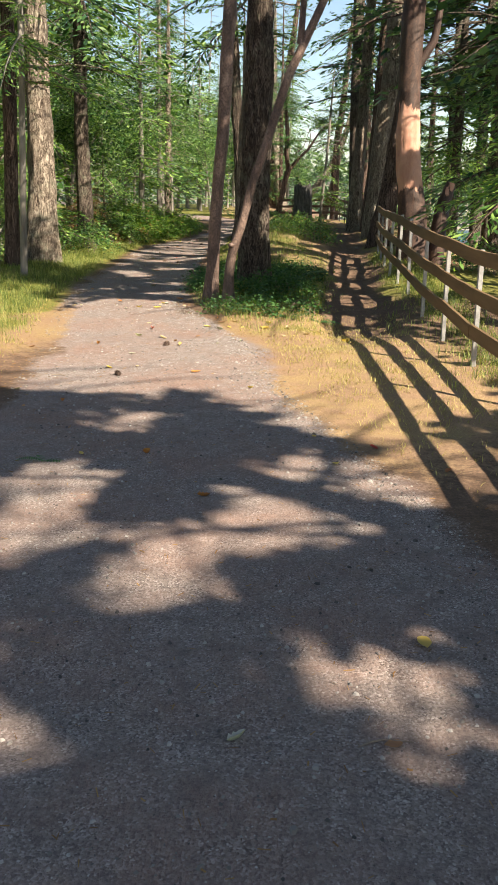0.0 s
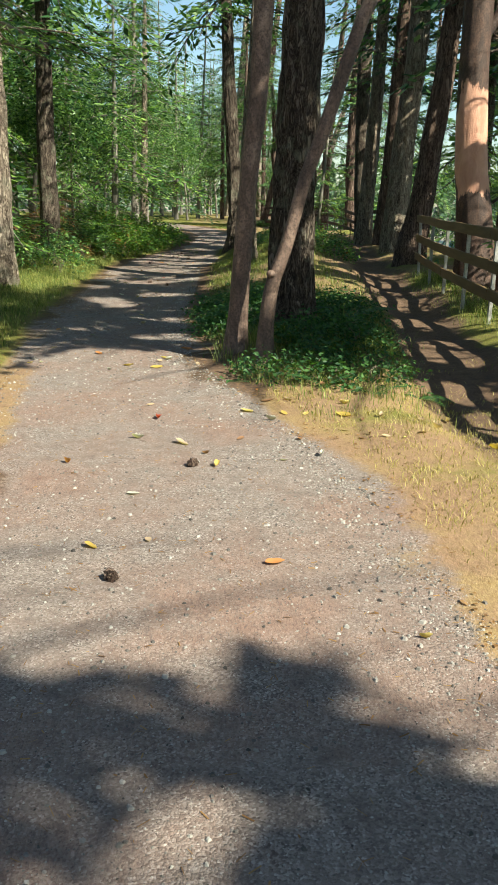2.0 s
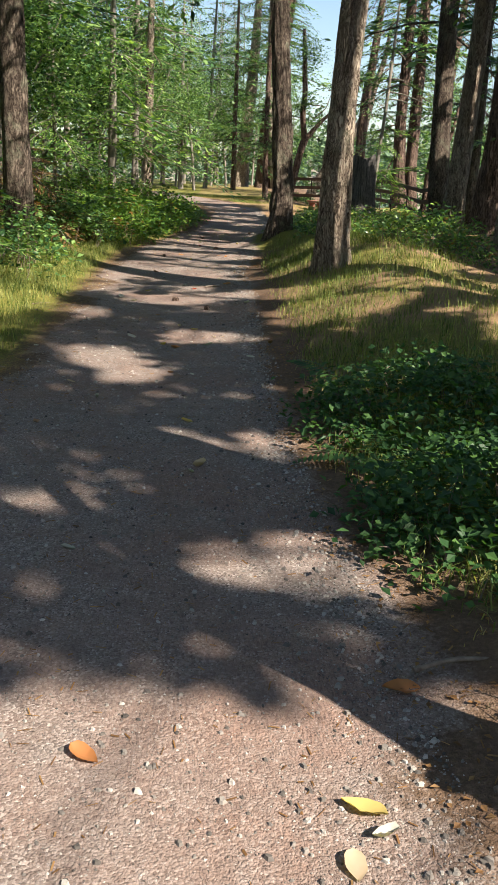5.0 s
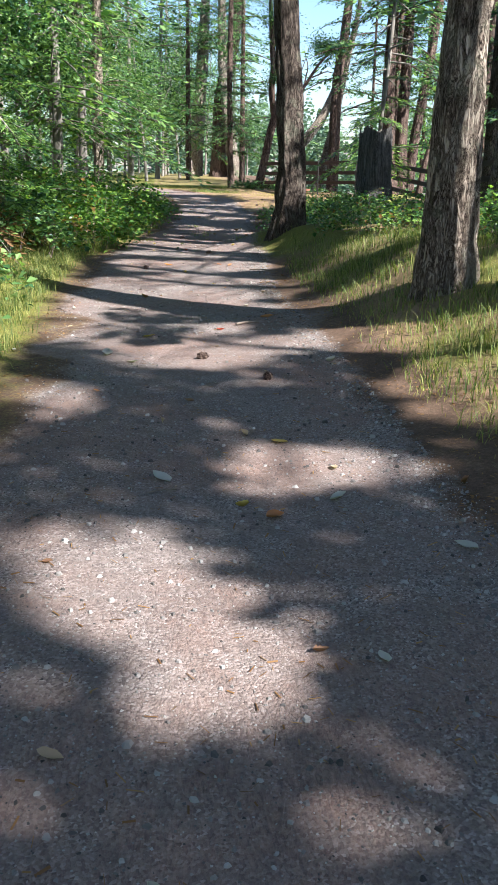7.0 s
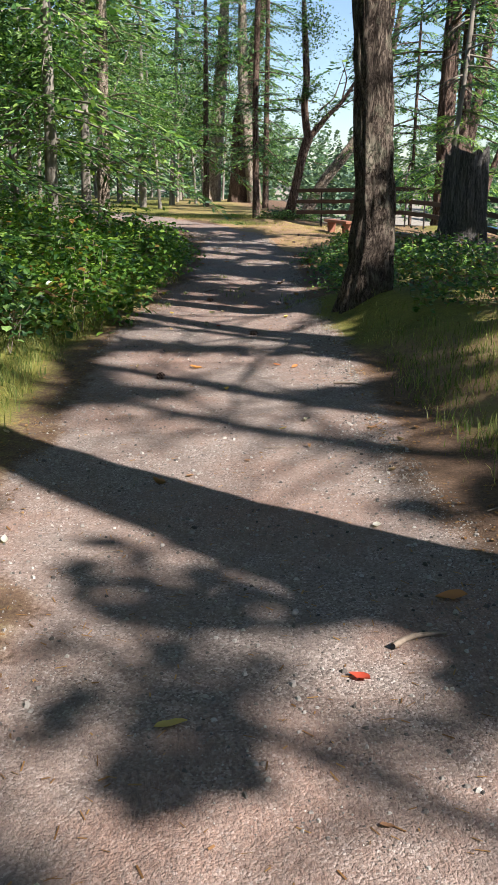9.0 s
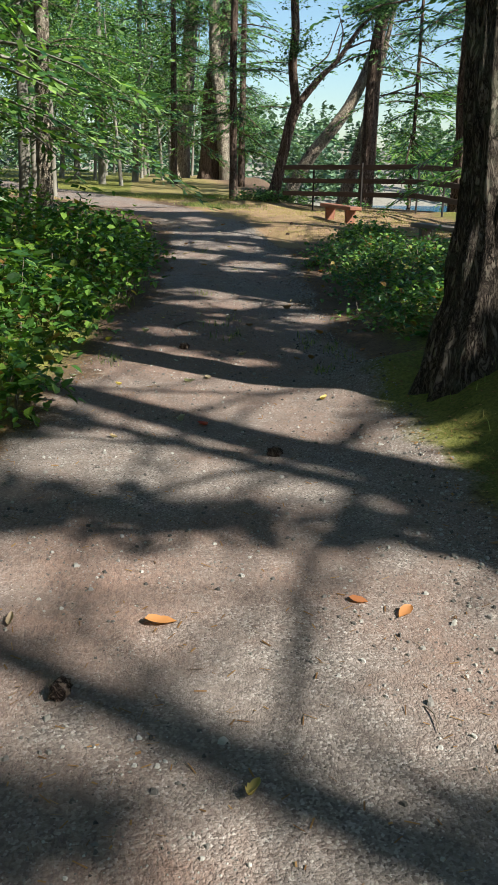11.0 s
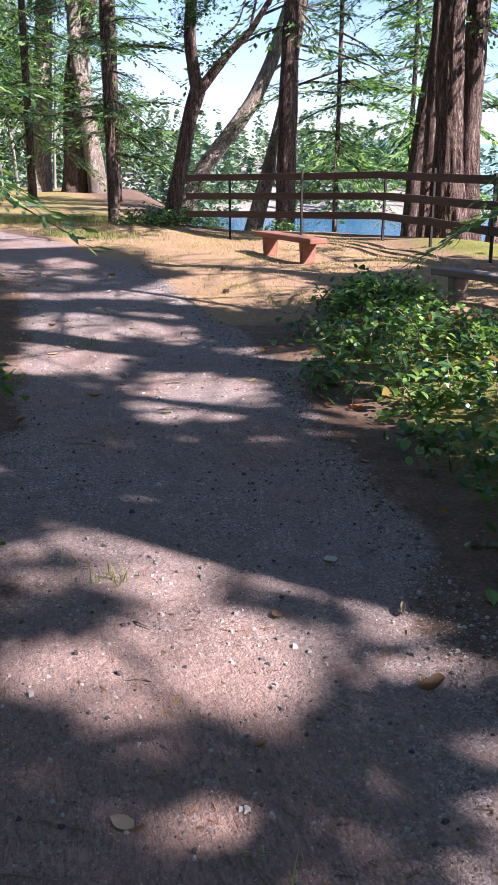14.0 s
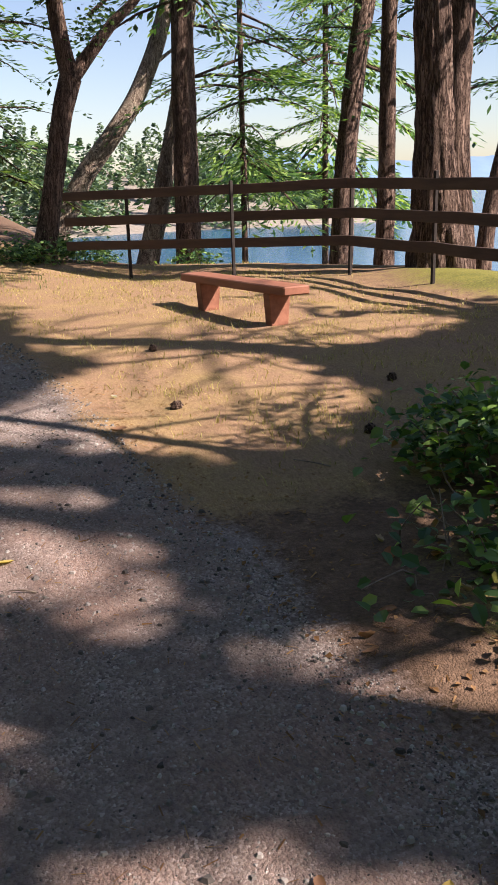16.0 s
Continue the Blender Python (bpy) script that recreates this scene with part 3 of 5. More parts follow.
def turn_boughs(stock, places):
    """Boughs of the stock set at rows of (point, azimuth, tilt, size)."""
    items = []
    for i, (p, az, tilt, size) in enumerate(places):
        v, f = stock[i % len(stock)]
        m = np.array((Matrix.Rotation(az, 3, "Z") @ Matrix.Rotation(-tilt, 3, "Y")))
        items.append(((v * size) @ m.T + p, f))
    return join(items)


def fir(x, y, rows, top, bark_mat, crown_from, crown_n, spread_r, label, name="fir_tree", stock=None, group="", needles=None, segs=28, low=(), flare=0.35, uneven=True):
    """A conifer: rows of (x, z, radius) give the trunk as far as it shows, the rest tapers up to the top."""
    g = np.random.default_rng(int(abs(x * 131 + y * 57)) + 3)
    stock = stock or LOOSE
    z0 = zat(x, y)
    pts = [(a, y, b, r) for a, b, r in rows]
    pts.insert(0, (pts[0][0], y, min(z0, pts[0][2]) - 0.3, pts[0][3] * 1.05))
    (ax, _, az, _), (bx, _, bz, br) = pts[-2], pts[-1]
    lean = np.clip((bx - ax) / max(bz - az, 0.3), -0.25, 0.25)
    if top > bz:
        for k in (0.35, 0.7, 1.0):
            z = bz + (top - bz) * k
            pts.append((bx + lean * 0.6 * (z - bz), y, z, br * (1 - k) + 0.02))
    thing = new(name)
    thing.location = (x, y, z0)
    inv = Matrix.Translation((-x, -y, -z0))
    n = max(12, int((top + 1) * (7.0 if segs >= 48 else 4.0 if segs > 30 else 2.2)))
    tr = limb_mesh("trunk", [tube(pts, n, segs, 0.17 if segs >= 48 else 0.12, x * 3.7 + y, flare)])
    tr.transform(inv)
    part("trunk", tr, bark_mat, thing)
    c = curve_points(pts, 80)
    places, limbs = [], []
    heights = list(np.linspace(crown_from, top - 0.3, crown_n) + g.normal(0, 0.16, crown_n)) + list(low)
    for k, z in enumerate(heights):
        t = min(1, max(0, (z - crown_from) / max(top - crown_from, 0.1)))
        size = (spread_r * (1 - t) ** 0.8 + 0.25) / 2.1 * (g.choice([g.uniform(0.35, 0.8), g.uniform(0.85, 1.4)]) if uneven else g.uniform(0.75, 1.3))
        az = k * 2.4 + g.uniform(-0.5, 0.5)
        cxx = np.interp(z, c[:, 2], c[:, 0])
        p = np.array([cxx, y, z])
        tilt = g.uniform(-0.4, 0.25) if uneven else g.uniform(-0.25, 0.2)
        places.append((p, az, tilt, size))
        d = np.array([math.cos(az) * math.cos(tilt), math.sin(az) * math.cos(tilt), math.sin(tilt)])
        w = 0.012 + 0.01 * size
        limbs.append(tube([(*p, w * 1.5), (*(p + d * size + (0, 0, -0.02)), w), (*(p + d * 1.9 * size + np.array([0, 0, -0.5 * size])), 0.004)], 4, 3))
    if places:
        v, f = turn_boughs(stock, places)
        # cut sprays out of the crown to shape the sunlight below
        f = f[~(shades_lit_spot(v[f[:, 0]]) & (v[f[:, 0], 2] > 3.2))]
        keep = np.unique(f)
        cm = mesh_np("crown", v[keep], np.searchsorted(keep, f))
        cm.transform(inv)
        tagged(part("crown", cm, needles or NEEDLES, thing), kind="stuff")
        lm = limb_mesh("branchwork", limbs)
        lm.transform(inv)
        tagged(part("branchwork", lm, bark_mat, thing), kind="stuff")
    tagged(thing, label, "tree", group)
    return thing


def leaf_cloud(centres, size, g, flat=0.5, four=False):
    """Folded leaves at the points, turned at random about a mostly level plane."""
    n = len(centres)
    az = g.uniform(0, 2 * np.pi, n)
    d = np.stack([np.cos(az), np.sin(az), g.normal(-0.15, flat, n)], -1)
    d /= np.linalg.norm(d, axis=1)[:, None]
    up = np.stack([g.normal(0, flat, n), g.normal(0, flat, n), np.ones(n)], -1)
    s = np.cross(d, up)
    s /= np.linalg.norm(s, axis=1)[:, None]
    nrm = np.cross(s, d)
    L = (size * g.uniform(0.6, 1.3, n))[:, None]
    W = L * g.uniform(0.3, 0.42, n)[:, None]
    a, b = centres - d * L * 0.5, centres + d * L * 0.5
    if not four:
        V = np.stack([a, centres - d * L * 0.05 + s * W + nrm * W * 0.35, b, centres - d * L * 0.05 - s * W + nrm * W * 0.35], 1).reshape(-1, 3)
        i = np.arange(n)[:, None] * 4
        F = np.concatenate([i + [0, 1, 2], i + [0, 2, 3]], 0)
        return V, F
    V = np.stack([a, a + d * L * 0.28 + s * W * 0.9 + nrm * W * 0.3, a + d * L * 0.66 + s * W * 0.8 + nrm * W * 0.25, b - nrm * L * 0.06,
                  a + d * L * 0.66 - s * W * 0.8 + nrm * W * 0.25, a + d * L * 0.28 - s * W * 0.9 + nrm * W * 0.3, a + d * L * 0.5], 1).reshape(-1, 3)
    i = np.arange(n)[:, None] * 7
    F = np.concatenate([i + [0, 1, 6], i + [1, 2, 6], i + [2, 3, 6], i + [3, 4, 6], i + [4, 5, 6], i + [5, 0, 6]], 0)
    return V, F


def clumps(cx, cy, cz, rx, ry, rz, n_clump, per, g, hollow=0.55, r_clump=0.3):
    """Points in clumps through an ellipsoid's outer part."""
    u = g.normal(0, 1, (n_clump, 3))
    u /= np.linalg.norm(u, axis=1)[:, None]
    rad = g.uniform(hollow, 1.08, n_clump)[:, None]
    c = np.array([cx, cy, cz]) + u * rad * np.array([rx, ry, rz])
    p = np.repeat(c, per, 0) + g.normal(0, r_clump, (n_clump * per, 3)) * np.array([1, 1, 0.7])
    return p


def bush(x, y, rx, ry, h, n, size, mat, label, name="bush", seed=0, four=True, dead=0, group=""):
    """A low thicket: bent stems with folded leaves in clumps."""
    g = np.random.default_rng(seed + 100)
    z0 = zat(x, y)
    thing = new(name)
    thing.location = (x, y, z0)
    m = n // 9
    u = g.uniform(0, 2 * np.pi, m)
    r = np.sqrt(g.uniform(0, 1, m))
    px, py = x + np.cos(u) * r * rx, y + np.sin(u) * r * ry
    top = h * (1 - 0.75 * r ** 2) * (0.3 + 1.1 * vnoise(px * 2.3 + seed, py * 2.3, 2.2))
    pz = top * g.uniform(0.45, 1.05, m) ** 0.6
    c = np.stack([px, py, height(px, py, False) + pz], -1)
    p = np.repeat(c, 9, 0) + g.normal(0, 1, (m * 9, 3)) * np.array([0.11, 0.11, 0.08]) * (0.6 + size * 5)
    p[:, 2] = np.maximum(p[:, 2], height(p[:, 0], p[:, 1], False) + 0.02)
    V, F = leaf_cloud(p, size, g, 0.45, four)
    me = mesh_np("foliage", V - (x, y, z0), F)
    tagged(part("foliage", me, mat, thing), kind="stuff")
    stems = []
    for k in range(min(40, m // 3 + dead)):
        q = c[k % m]
        b = np.array([q[0] * 0.88 + x * 0.12, q[1] * 0.88 + y * 0.12, 0])
        b[2] = zat(b[0], b[1]) - 0.05
        mid = (b + q) / 2 + g.normal(0, 0.06, 3)
        if k < dead:
            q = q + np.array([g.normal(0, 0.12), g.normal(0, 0.12), g.uniform(0.05, 0.22)])
        stems.append(tube([(*b, 0.007), (*mid, 0.005), (*q, 0.002)], 5, 4))
    me = limb_mesh("stemwork", stems)
    me.transform(Matrix.Translation((-x, -y, -z0)))
    tagged(part("stemwork", me, TWIG, thing), kind="stuff")
    return tagged(thing, label, "bush", group)


# the trees beside the path, from the first bend to the lookout
def beside_the_path():
    fir(0.0, 15.9, [(-0.01, 0.35, 0.27), (-0.03, 1.36, 0.25), (0.01, 2.92, 0.235), (0.04, 3.87, 0.22), (0.04, 4.71, 0.21)], 17, FIR_BARK, 8.0, 60, 2.6,
        "big grey-brown fir with deeply furrowed bark behind two madrones", segs=64)
    fir(-0.33, 24.75, [(-0.39, 0.5, 0.24), (-0.40, 1.65, 0.19), (-0.36, 2.67, 0.175), (-0.30, 3.63, 0.17), (-0.23, 4.64, 0.165)], 15, PALE_BARK, 6.2, 46, 3.0,
        "slightly leaning fir with pale sunlit furrowed bark", segs=72)
    fir(-0.6, 32.75, [(-0.6, 0.3, 0.29), (-0.55, 0.84, 0.235), (-0.57, 1.70, 0.215), (-0.70, 3.54, 0.2), (-0.80, 4.88, 0.185)], 16, FIR_BARK, 6.2, 46, 3.2,
        "dark fir with flared mossy foot at the path's edge", segs=64, flare=0.4)
    fir(3.8, 30.2, [(3.78, 0.7, 0.36), (3.91, 3.35, 0.29), (4.12, 5.42, 0.27), (4.15, 7.46, 0.26)], 18, PALE_BARK, 7.0, 50, 3.4, "thick pale fir beside the dirt trail", segs=36)
    fir(3.5, 26.6, [(3.52, 0.5, 0.38), (3.73, 1.69, 0.27), (3.88, 3.03, 0.25), (4.04, 4.22, 0.24)], 15, RED_BARK, 6.0, 40, 3.0, "dark leaning fir beside the dirt trail", segs=36)
    fir(-5.35, 29.0, [(-5.38, 0.02, 0.28), (-5.39, 1.45, 0.23), (-5.42, 3.25, 0.22), (-5.40, 4.11, 0.21)], 16, FIR_BARK, 5.4, 60, 3.2, "fir with a dark rough trunk in the verge", segs=40)
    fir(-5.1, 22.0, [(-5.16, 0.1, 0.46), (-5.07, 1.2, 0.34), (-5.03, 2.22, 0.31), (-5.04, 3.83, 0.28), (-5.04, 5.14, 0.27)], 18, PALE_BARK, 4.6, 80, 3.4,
        "stout old fir with buttressed foot in the grass", segs=44, stock=FINE, needles=NEEDLES_PAINTED_LIT)
    fir(-4.5, 18.0, [(-4.56, 0.1, 0.07), (-4.47, 2.13, 0.065), (-4.38, 4.12, 0.06)], 8, FAR_BARK, 3.9, 46, 1.7, "slender young fir with bright green boughs", segs=14, stock=FINE, needles=NEEDLES_PAINTED_LIT)
    fir(-5.6, 20.6, [(-5.48, 0.15, 0.17), (-5.39, 2.19, 0.15), (-5.30, 4.53, 0.15)], 11, RED_BARK, 4.6, 36, 2.0, "dark thin fir beside a stouter one", segs=20)
    fir(4.0, 37.5, [(3.98, 0.6, 0.3), (3.85, 2.56, 0.26), (3.79, 4.62, 0.24)], 16, FIR_BARK, 5.2, 46, 2.8, "straight fir near the fence's corner", segs=28)
    fir(3.5, 34.0, [(3.48, 0.66, 0.26), (3.60, 2.68, 0.22), (3.69, 4.45, 0.2)], 15, PALE_BARK, 5.2, 40, 2.6, "fir leaning a little towards the water", segs=28)
    fir(4.05, 33.0, [(4.02, 0.6, 0.36), (4.07, 2.2, 0.28), (4.14, 3.57, 0.26)], 17, RED_BARK, 5.6, 40, 3.0, "dark stout fir beside the dirt trail", segs=28)
    # round the lookout
    fir(5.15, 49.2, [(5.15, 0.6, 0.34), (5.05, 1.61, 0.255), (5.02, 2.57, 0.225), (4.95, 3.48, 0.205), (4.98, 5.04, 0.2)], 17, RED_BARK, 5.2, 44, 3.0, "massive dark red-brown fir outside the lookout fence", segs=56, flare=0.5)
    fir(5.75, 49.6, [(5.72, 0.5, 0.25), (5.58, 1.95, 0.21), (5.62, 4.14, 0.19)], 14, RED_BARK, 4.6, 34, 2.4, "dark fir growing against a larger one", segs=32)
    fir(7.8, 56.5, [(7.75, -1.2, 0.27), (7.89, 1.75, 0.21), (8.07, 3.38, 0.205), (8.34, 4.95, 0.2)], 15, RED_BARK, 4.0, 44, 2.8, "leaning fir on the bank above the water", segs=32)
    fir(5.85, 51.6, [(5.84, 0.1, 0.16), (5.86, 1.66, 0.125), (5.85, 3.21, 0.115), (5.86, 3.95, 0.11)], 13, RED_BARK, 4.4, 34, 2.2, "thin straight fir outside the lookout fence", segs=24)
    fir(4.62, 57.0, [(4.58, -1.4, 0.28), (4.62, 1.81, 0.235), (4.63, 3.36, 0.225), (4.66, 4.84, 0.21), (4.88, 6.32, 0.19)], 15, RED_BARK, 4.6, 40, 2.6, "upright reddish fir on the bank above the water", segs=36)
    fir(0.12, 55.3, [(0.13, 0.3, 0.13), (0.09, 2.25, 0.11), (0.05, 4.19, 0.105), (0.08, 6.04, 0.1)], 12, RED_BARK, 2.3, 42, 2.0, "thin dark fir with drooping boughs in the clearing", segs=20, stock=FINE, low=(1.9, 2.6, 3.0))
    fir(1.1, 77.0, [(1.16, 0.5, 0.75), (1.08, 2.92, 0.56), (1.16, 5.44, 0.47), (1.9, 8.86, 0.38)], 20, RED_BARK, 8, 70, 3.5, "massive red-brown old fir beyond the clearing", segs=32)
    fir(1.6, 76.0, [(1.89, 0.5, 0.42), (1.45, 4.13, 0.33), (1.09, 7.03, 0.29), (1.07, 10.05, 0.24)], 18, PALE_BARK, 9, 30, 2.6, "pale leaning fir with dead snags", segs=24)
    fir(-0.5, 78.0, [(-0.58, 0.6, 0.52), (-0.27, 4.24, 0.43), (0.03, 8.0, 0.36)], 18, PALE_BARK, 8, 40, 3.0, "broad pale trunk at the edge of the woods", segs=28)
    fir(-4.6, 47.0, [(-4.62, 0.4, 0.17), (-4.58, 2.35, 0.15), (-4.53, 4.42, 0.14)], 13, PALE_BARK, 1.8, 70, 2.6, "fir with pale trunk and hanging boughs in the thicket", segs=22, stock=FINE)


beside_the_path()


def limbed(name, x, y, stems, mat, label, segs=32, crown=(), leaves=BROAD, leaf_n=0, leaf_size=0.1, knots=()):
    """A tree of bare curving stems: each a list of (x, z, radius); crown: clump ellipsoids."""
    g = np.random.default_rng(int(abs(x * 77 + y * 31)))
    z0 = zat(x, y)
    thing = new(name)
    thing.location = (x, y, z0)
    inv = Matrix.Translation((-x, -y, -z0))
    for k, rows in enumerate(stems):
        pts = [(r[0], r[3] if len(r) > 3 else y, r[1], r[2]) for r in rows]
        me = limb_mesh("trunk" if k == 0 else "limb", [tube(pts, max(8, 7 * len(pts)), segs if k == 0 else max(10, segs // 2), 0.045, x + k, 0.3 if k == 0 else 0)])
        me.transform(inv)
        part("trunk" if k == 0 else "limb", me, mat, thing)
    for kx, ky, kz, kr in knots:
        bm = bmesh.new()
        bmesh.ops.create_icosphere(bm, subdivisions=3, radius=kr)
        for v in bm.verts:
            v.co *= 1 + 0.12 * (noise.noise(v.co * 14) if v.co.length else 0)
            v.co.z *= 0.8
        bmesh.ops.translate(bm, verts=bm.verts, vec=(kx - x, ky - y, kz - z0))
        part("knot", bm, mat, thing, smooth=True)
    for c in crown:
        pts = clumps(*c[:6], leaf_n // 70, 70, g, 0.2, 0.24)
        # leaves cut out to shape the sunlight below
        pts = pts[~shades_lit_spot(pts)]
        if len(pts):
            V, F = leaf_cloud(pts, leaf_size, g, 0.5)
            me = mesh_np("crown", V, F)
            me.transform(inv)
            tagged(part("crown", me, leaves, thing), kind="stuff")
    return tagged(thing, label, "tree")


def madrones():
    limbed("madrone_tree", -0.68, 14.6, [[(-0.70, -0.1, 0.15), (-0.69, 0.19, 0.12), (-0.67, 0.51, 0.1), (-0.62, 1.38, 0.092), (-0.57, 2.03, 0.092), (-0.50, 2.65, 0.096), (-0.45, 3.69, 0.1), (-0.40, 4.46, 0.098), (-0.30, 6.0, 0.09), (-0.1, 8, 0.05)]],
           MADRONE, "slim madrone with flaky reddish-brown bark at the path's edge", 44, crown=[(-0.2, 14.2, 8.4, 1.8, 1.8, 1.3)], leaf_n=2600)
    limbed("madrone_tree", -0.4, 14.1, [[(-0.40, 0.0, 0.1), (-0.40, 0.41, 0.075), (-0.36, 0.80, 0.07), (-0.32, 0.95, 0.072), (-0.23, 1.17, 0.066), (-0.15, 1.47, 0.064), (-0.04, 1.91, 0.066), (0.09, 2.24, 0.066), (0.45, 3.35, 0.064), (0.75, 3.97, 0.06), (1.0, 4.5, 0.056), (1.5, 6.0, 0.05)],
                                          [(0.62, 3.8, 0.05), (0.66, 4.4, 0.045), (0.62, 5.4, 0.03)]],
           MADRONE, "slanting madrone stem with a sawn knot", 40, crown=[(1.3, 13.6, 6.9, 1.5, 1.5, 1.1)], leaf_n=2200, knots=[(-0.36, 14.05, 0.97, 0.047)])
    limbed("madrone_tree", 3.45, 20.9, [[(3.55, 0.0, 0.36), (3.52, 0.9, 0.33), (3.45, 1.6, 0.3), (3.35, 2.15, 0.275), (3.29, 2.86, 0.265), (3.26, 4.02, 0.24), (3.26, 5.03, 0.25), (3.28, 5.68, 0.24), (3.6, 8.0, 0.18), (4.2, 10.5, 0.08)],
                                         [(4.05, 0.0, 0.2), (4.08, 0.9, 0.18), (4.14, 1.45, 0.17), (4.3, 2.0, 0.1)],
                                         [(3.35, 4.3, 0.1), (3.75, 4.9, 0.085), (3.9, 6.2, 0.06)]],
           MADRONE_RED, "big madrone with peeling red and bare salmon bark behind the fence", 48, crown=[(4.0, 20.5, 10.5, 2.6, 2.6, 1.6)], leaf_n=4200)
    limbed("madrone_tree", 1.1, 53.6, [[(1.05, 0.2, 0.2), (1.10, 0.63, 0.165), (1.30, 1.53, 0.15), (1.51, 2.56, 0.15), (1.68, 3.05, 0.165)],
                                        [(1.68, 3.0, 0.14), (1.58, 3.49, 0.125), (1.51, 4.08, 0.12), (1.58, 4.84, 0.115), (1.52, 5.66, 0.11), (1.4, 7.4, 0.07)],
                                        [(1.70, 3.03, 0.11), (1.99, 3.39, 0.1), (2.36, 3.82, 0.08), (2.73, 4.14, 0.065), (3.3, 5.0, 0.05), (3.9, 5.6, 0.02)],
                                        [(2.0, 3.9, 0.03), (2.5, 4.3, 0.02), (2.8, 5.2, 0.012)], [(2.73, 4.14, 0.03), (2.9, 4.9, 0.02), (2.7, 5.5, 0.01)], [(3.0, 4.5, 0.03), (3.6, 4.75, 0.02), (4.2, 4.6, 0.008)]],
           RED_BARK, "forked fir with crooked limbs at the fence's end", 36, crown=[(1.8, 53.5, 4.3, 0.4, 0.4, 0.6), (1.5, 53.5, 6.4, 0.8, 0.8, 0.9), (3.6, 53.6, 5.6, 0.7, 0.6, 0.3)], leaves=NEEDLES, leaf_n=2600, leaf_size=0.075)
    limbed("leaning_tree", 2.6, 60.0, [[(2.2, -1.0, 0.28), (2.57, 0.48, 0.235), (3.30, 1.78, 0.22), (4.00, 2.61, 0.21), (4.55, 3.32, 0.2), (5.07, 4.38, 0.19), (5.42, 5.41, 0.175), (5.9, 7.0, 0.13), (6.2, 9.0, 0.06)],
                                        [(4.9, 4.0, 0.05), (5.6, 4.5, 0.03), (6.3, 4.4, 0.01)]], PALE_BARK, "fir leaning far out over the water", 36)
    limbed("leaning_tree", 4.0, 57.6, [[(3.6, -1.2, 0.27), (3.92, 0.01, 0.23), (4.33, 1.5, 0.19), (4.57, 2.48, 0.16), (4.9, 4.0, 0.12), (5.4, 6.5, 0.05)]], PALE_BARK, "short leaning trunk with pale flaking bark on the bank", 32)
    limbed("leaning_tree", 6.5, 50.0, [[(6.4, -0.2, 0.13), (6.48, 0.64, 0.115), (6.56, 1.24, 0.1), (6.73, 1.97, 0.095), (7.2, 3.4, 0.07), (7.5, 5.2, 0.03)]], RED_BARK, "crooked thin trunk outside the lookout fence", 20)


madrones()


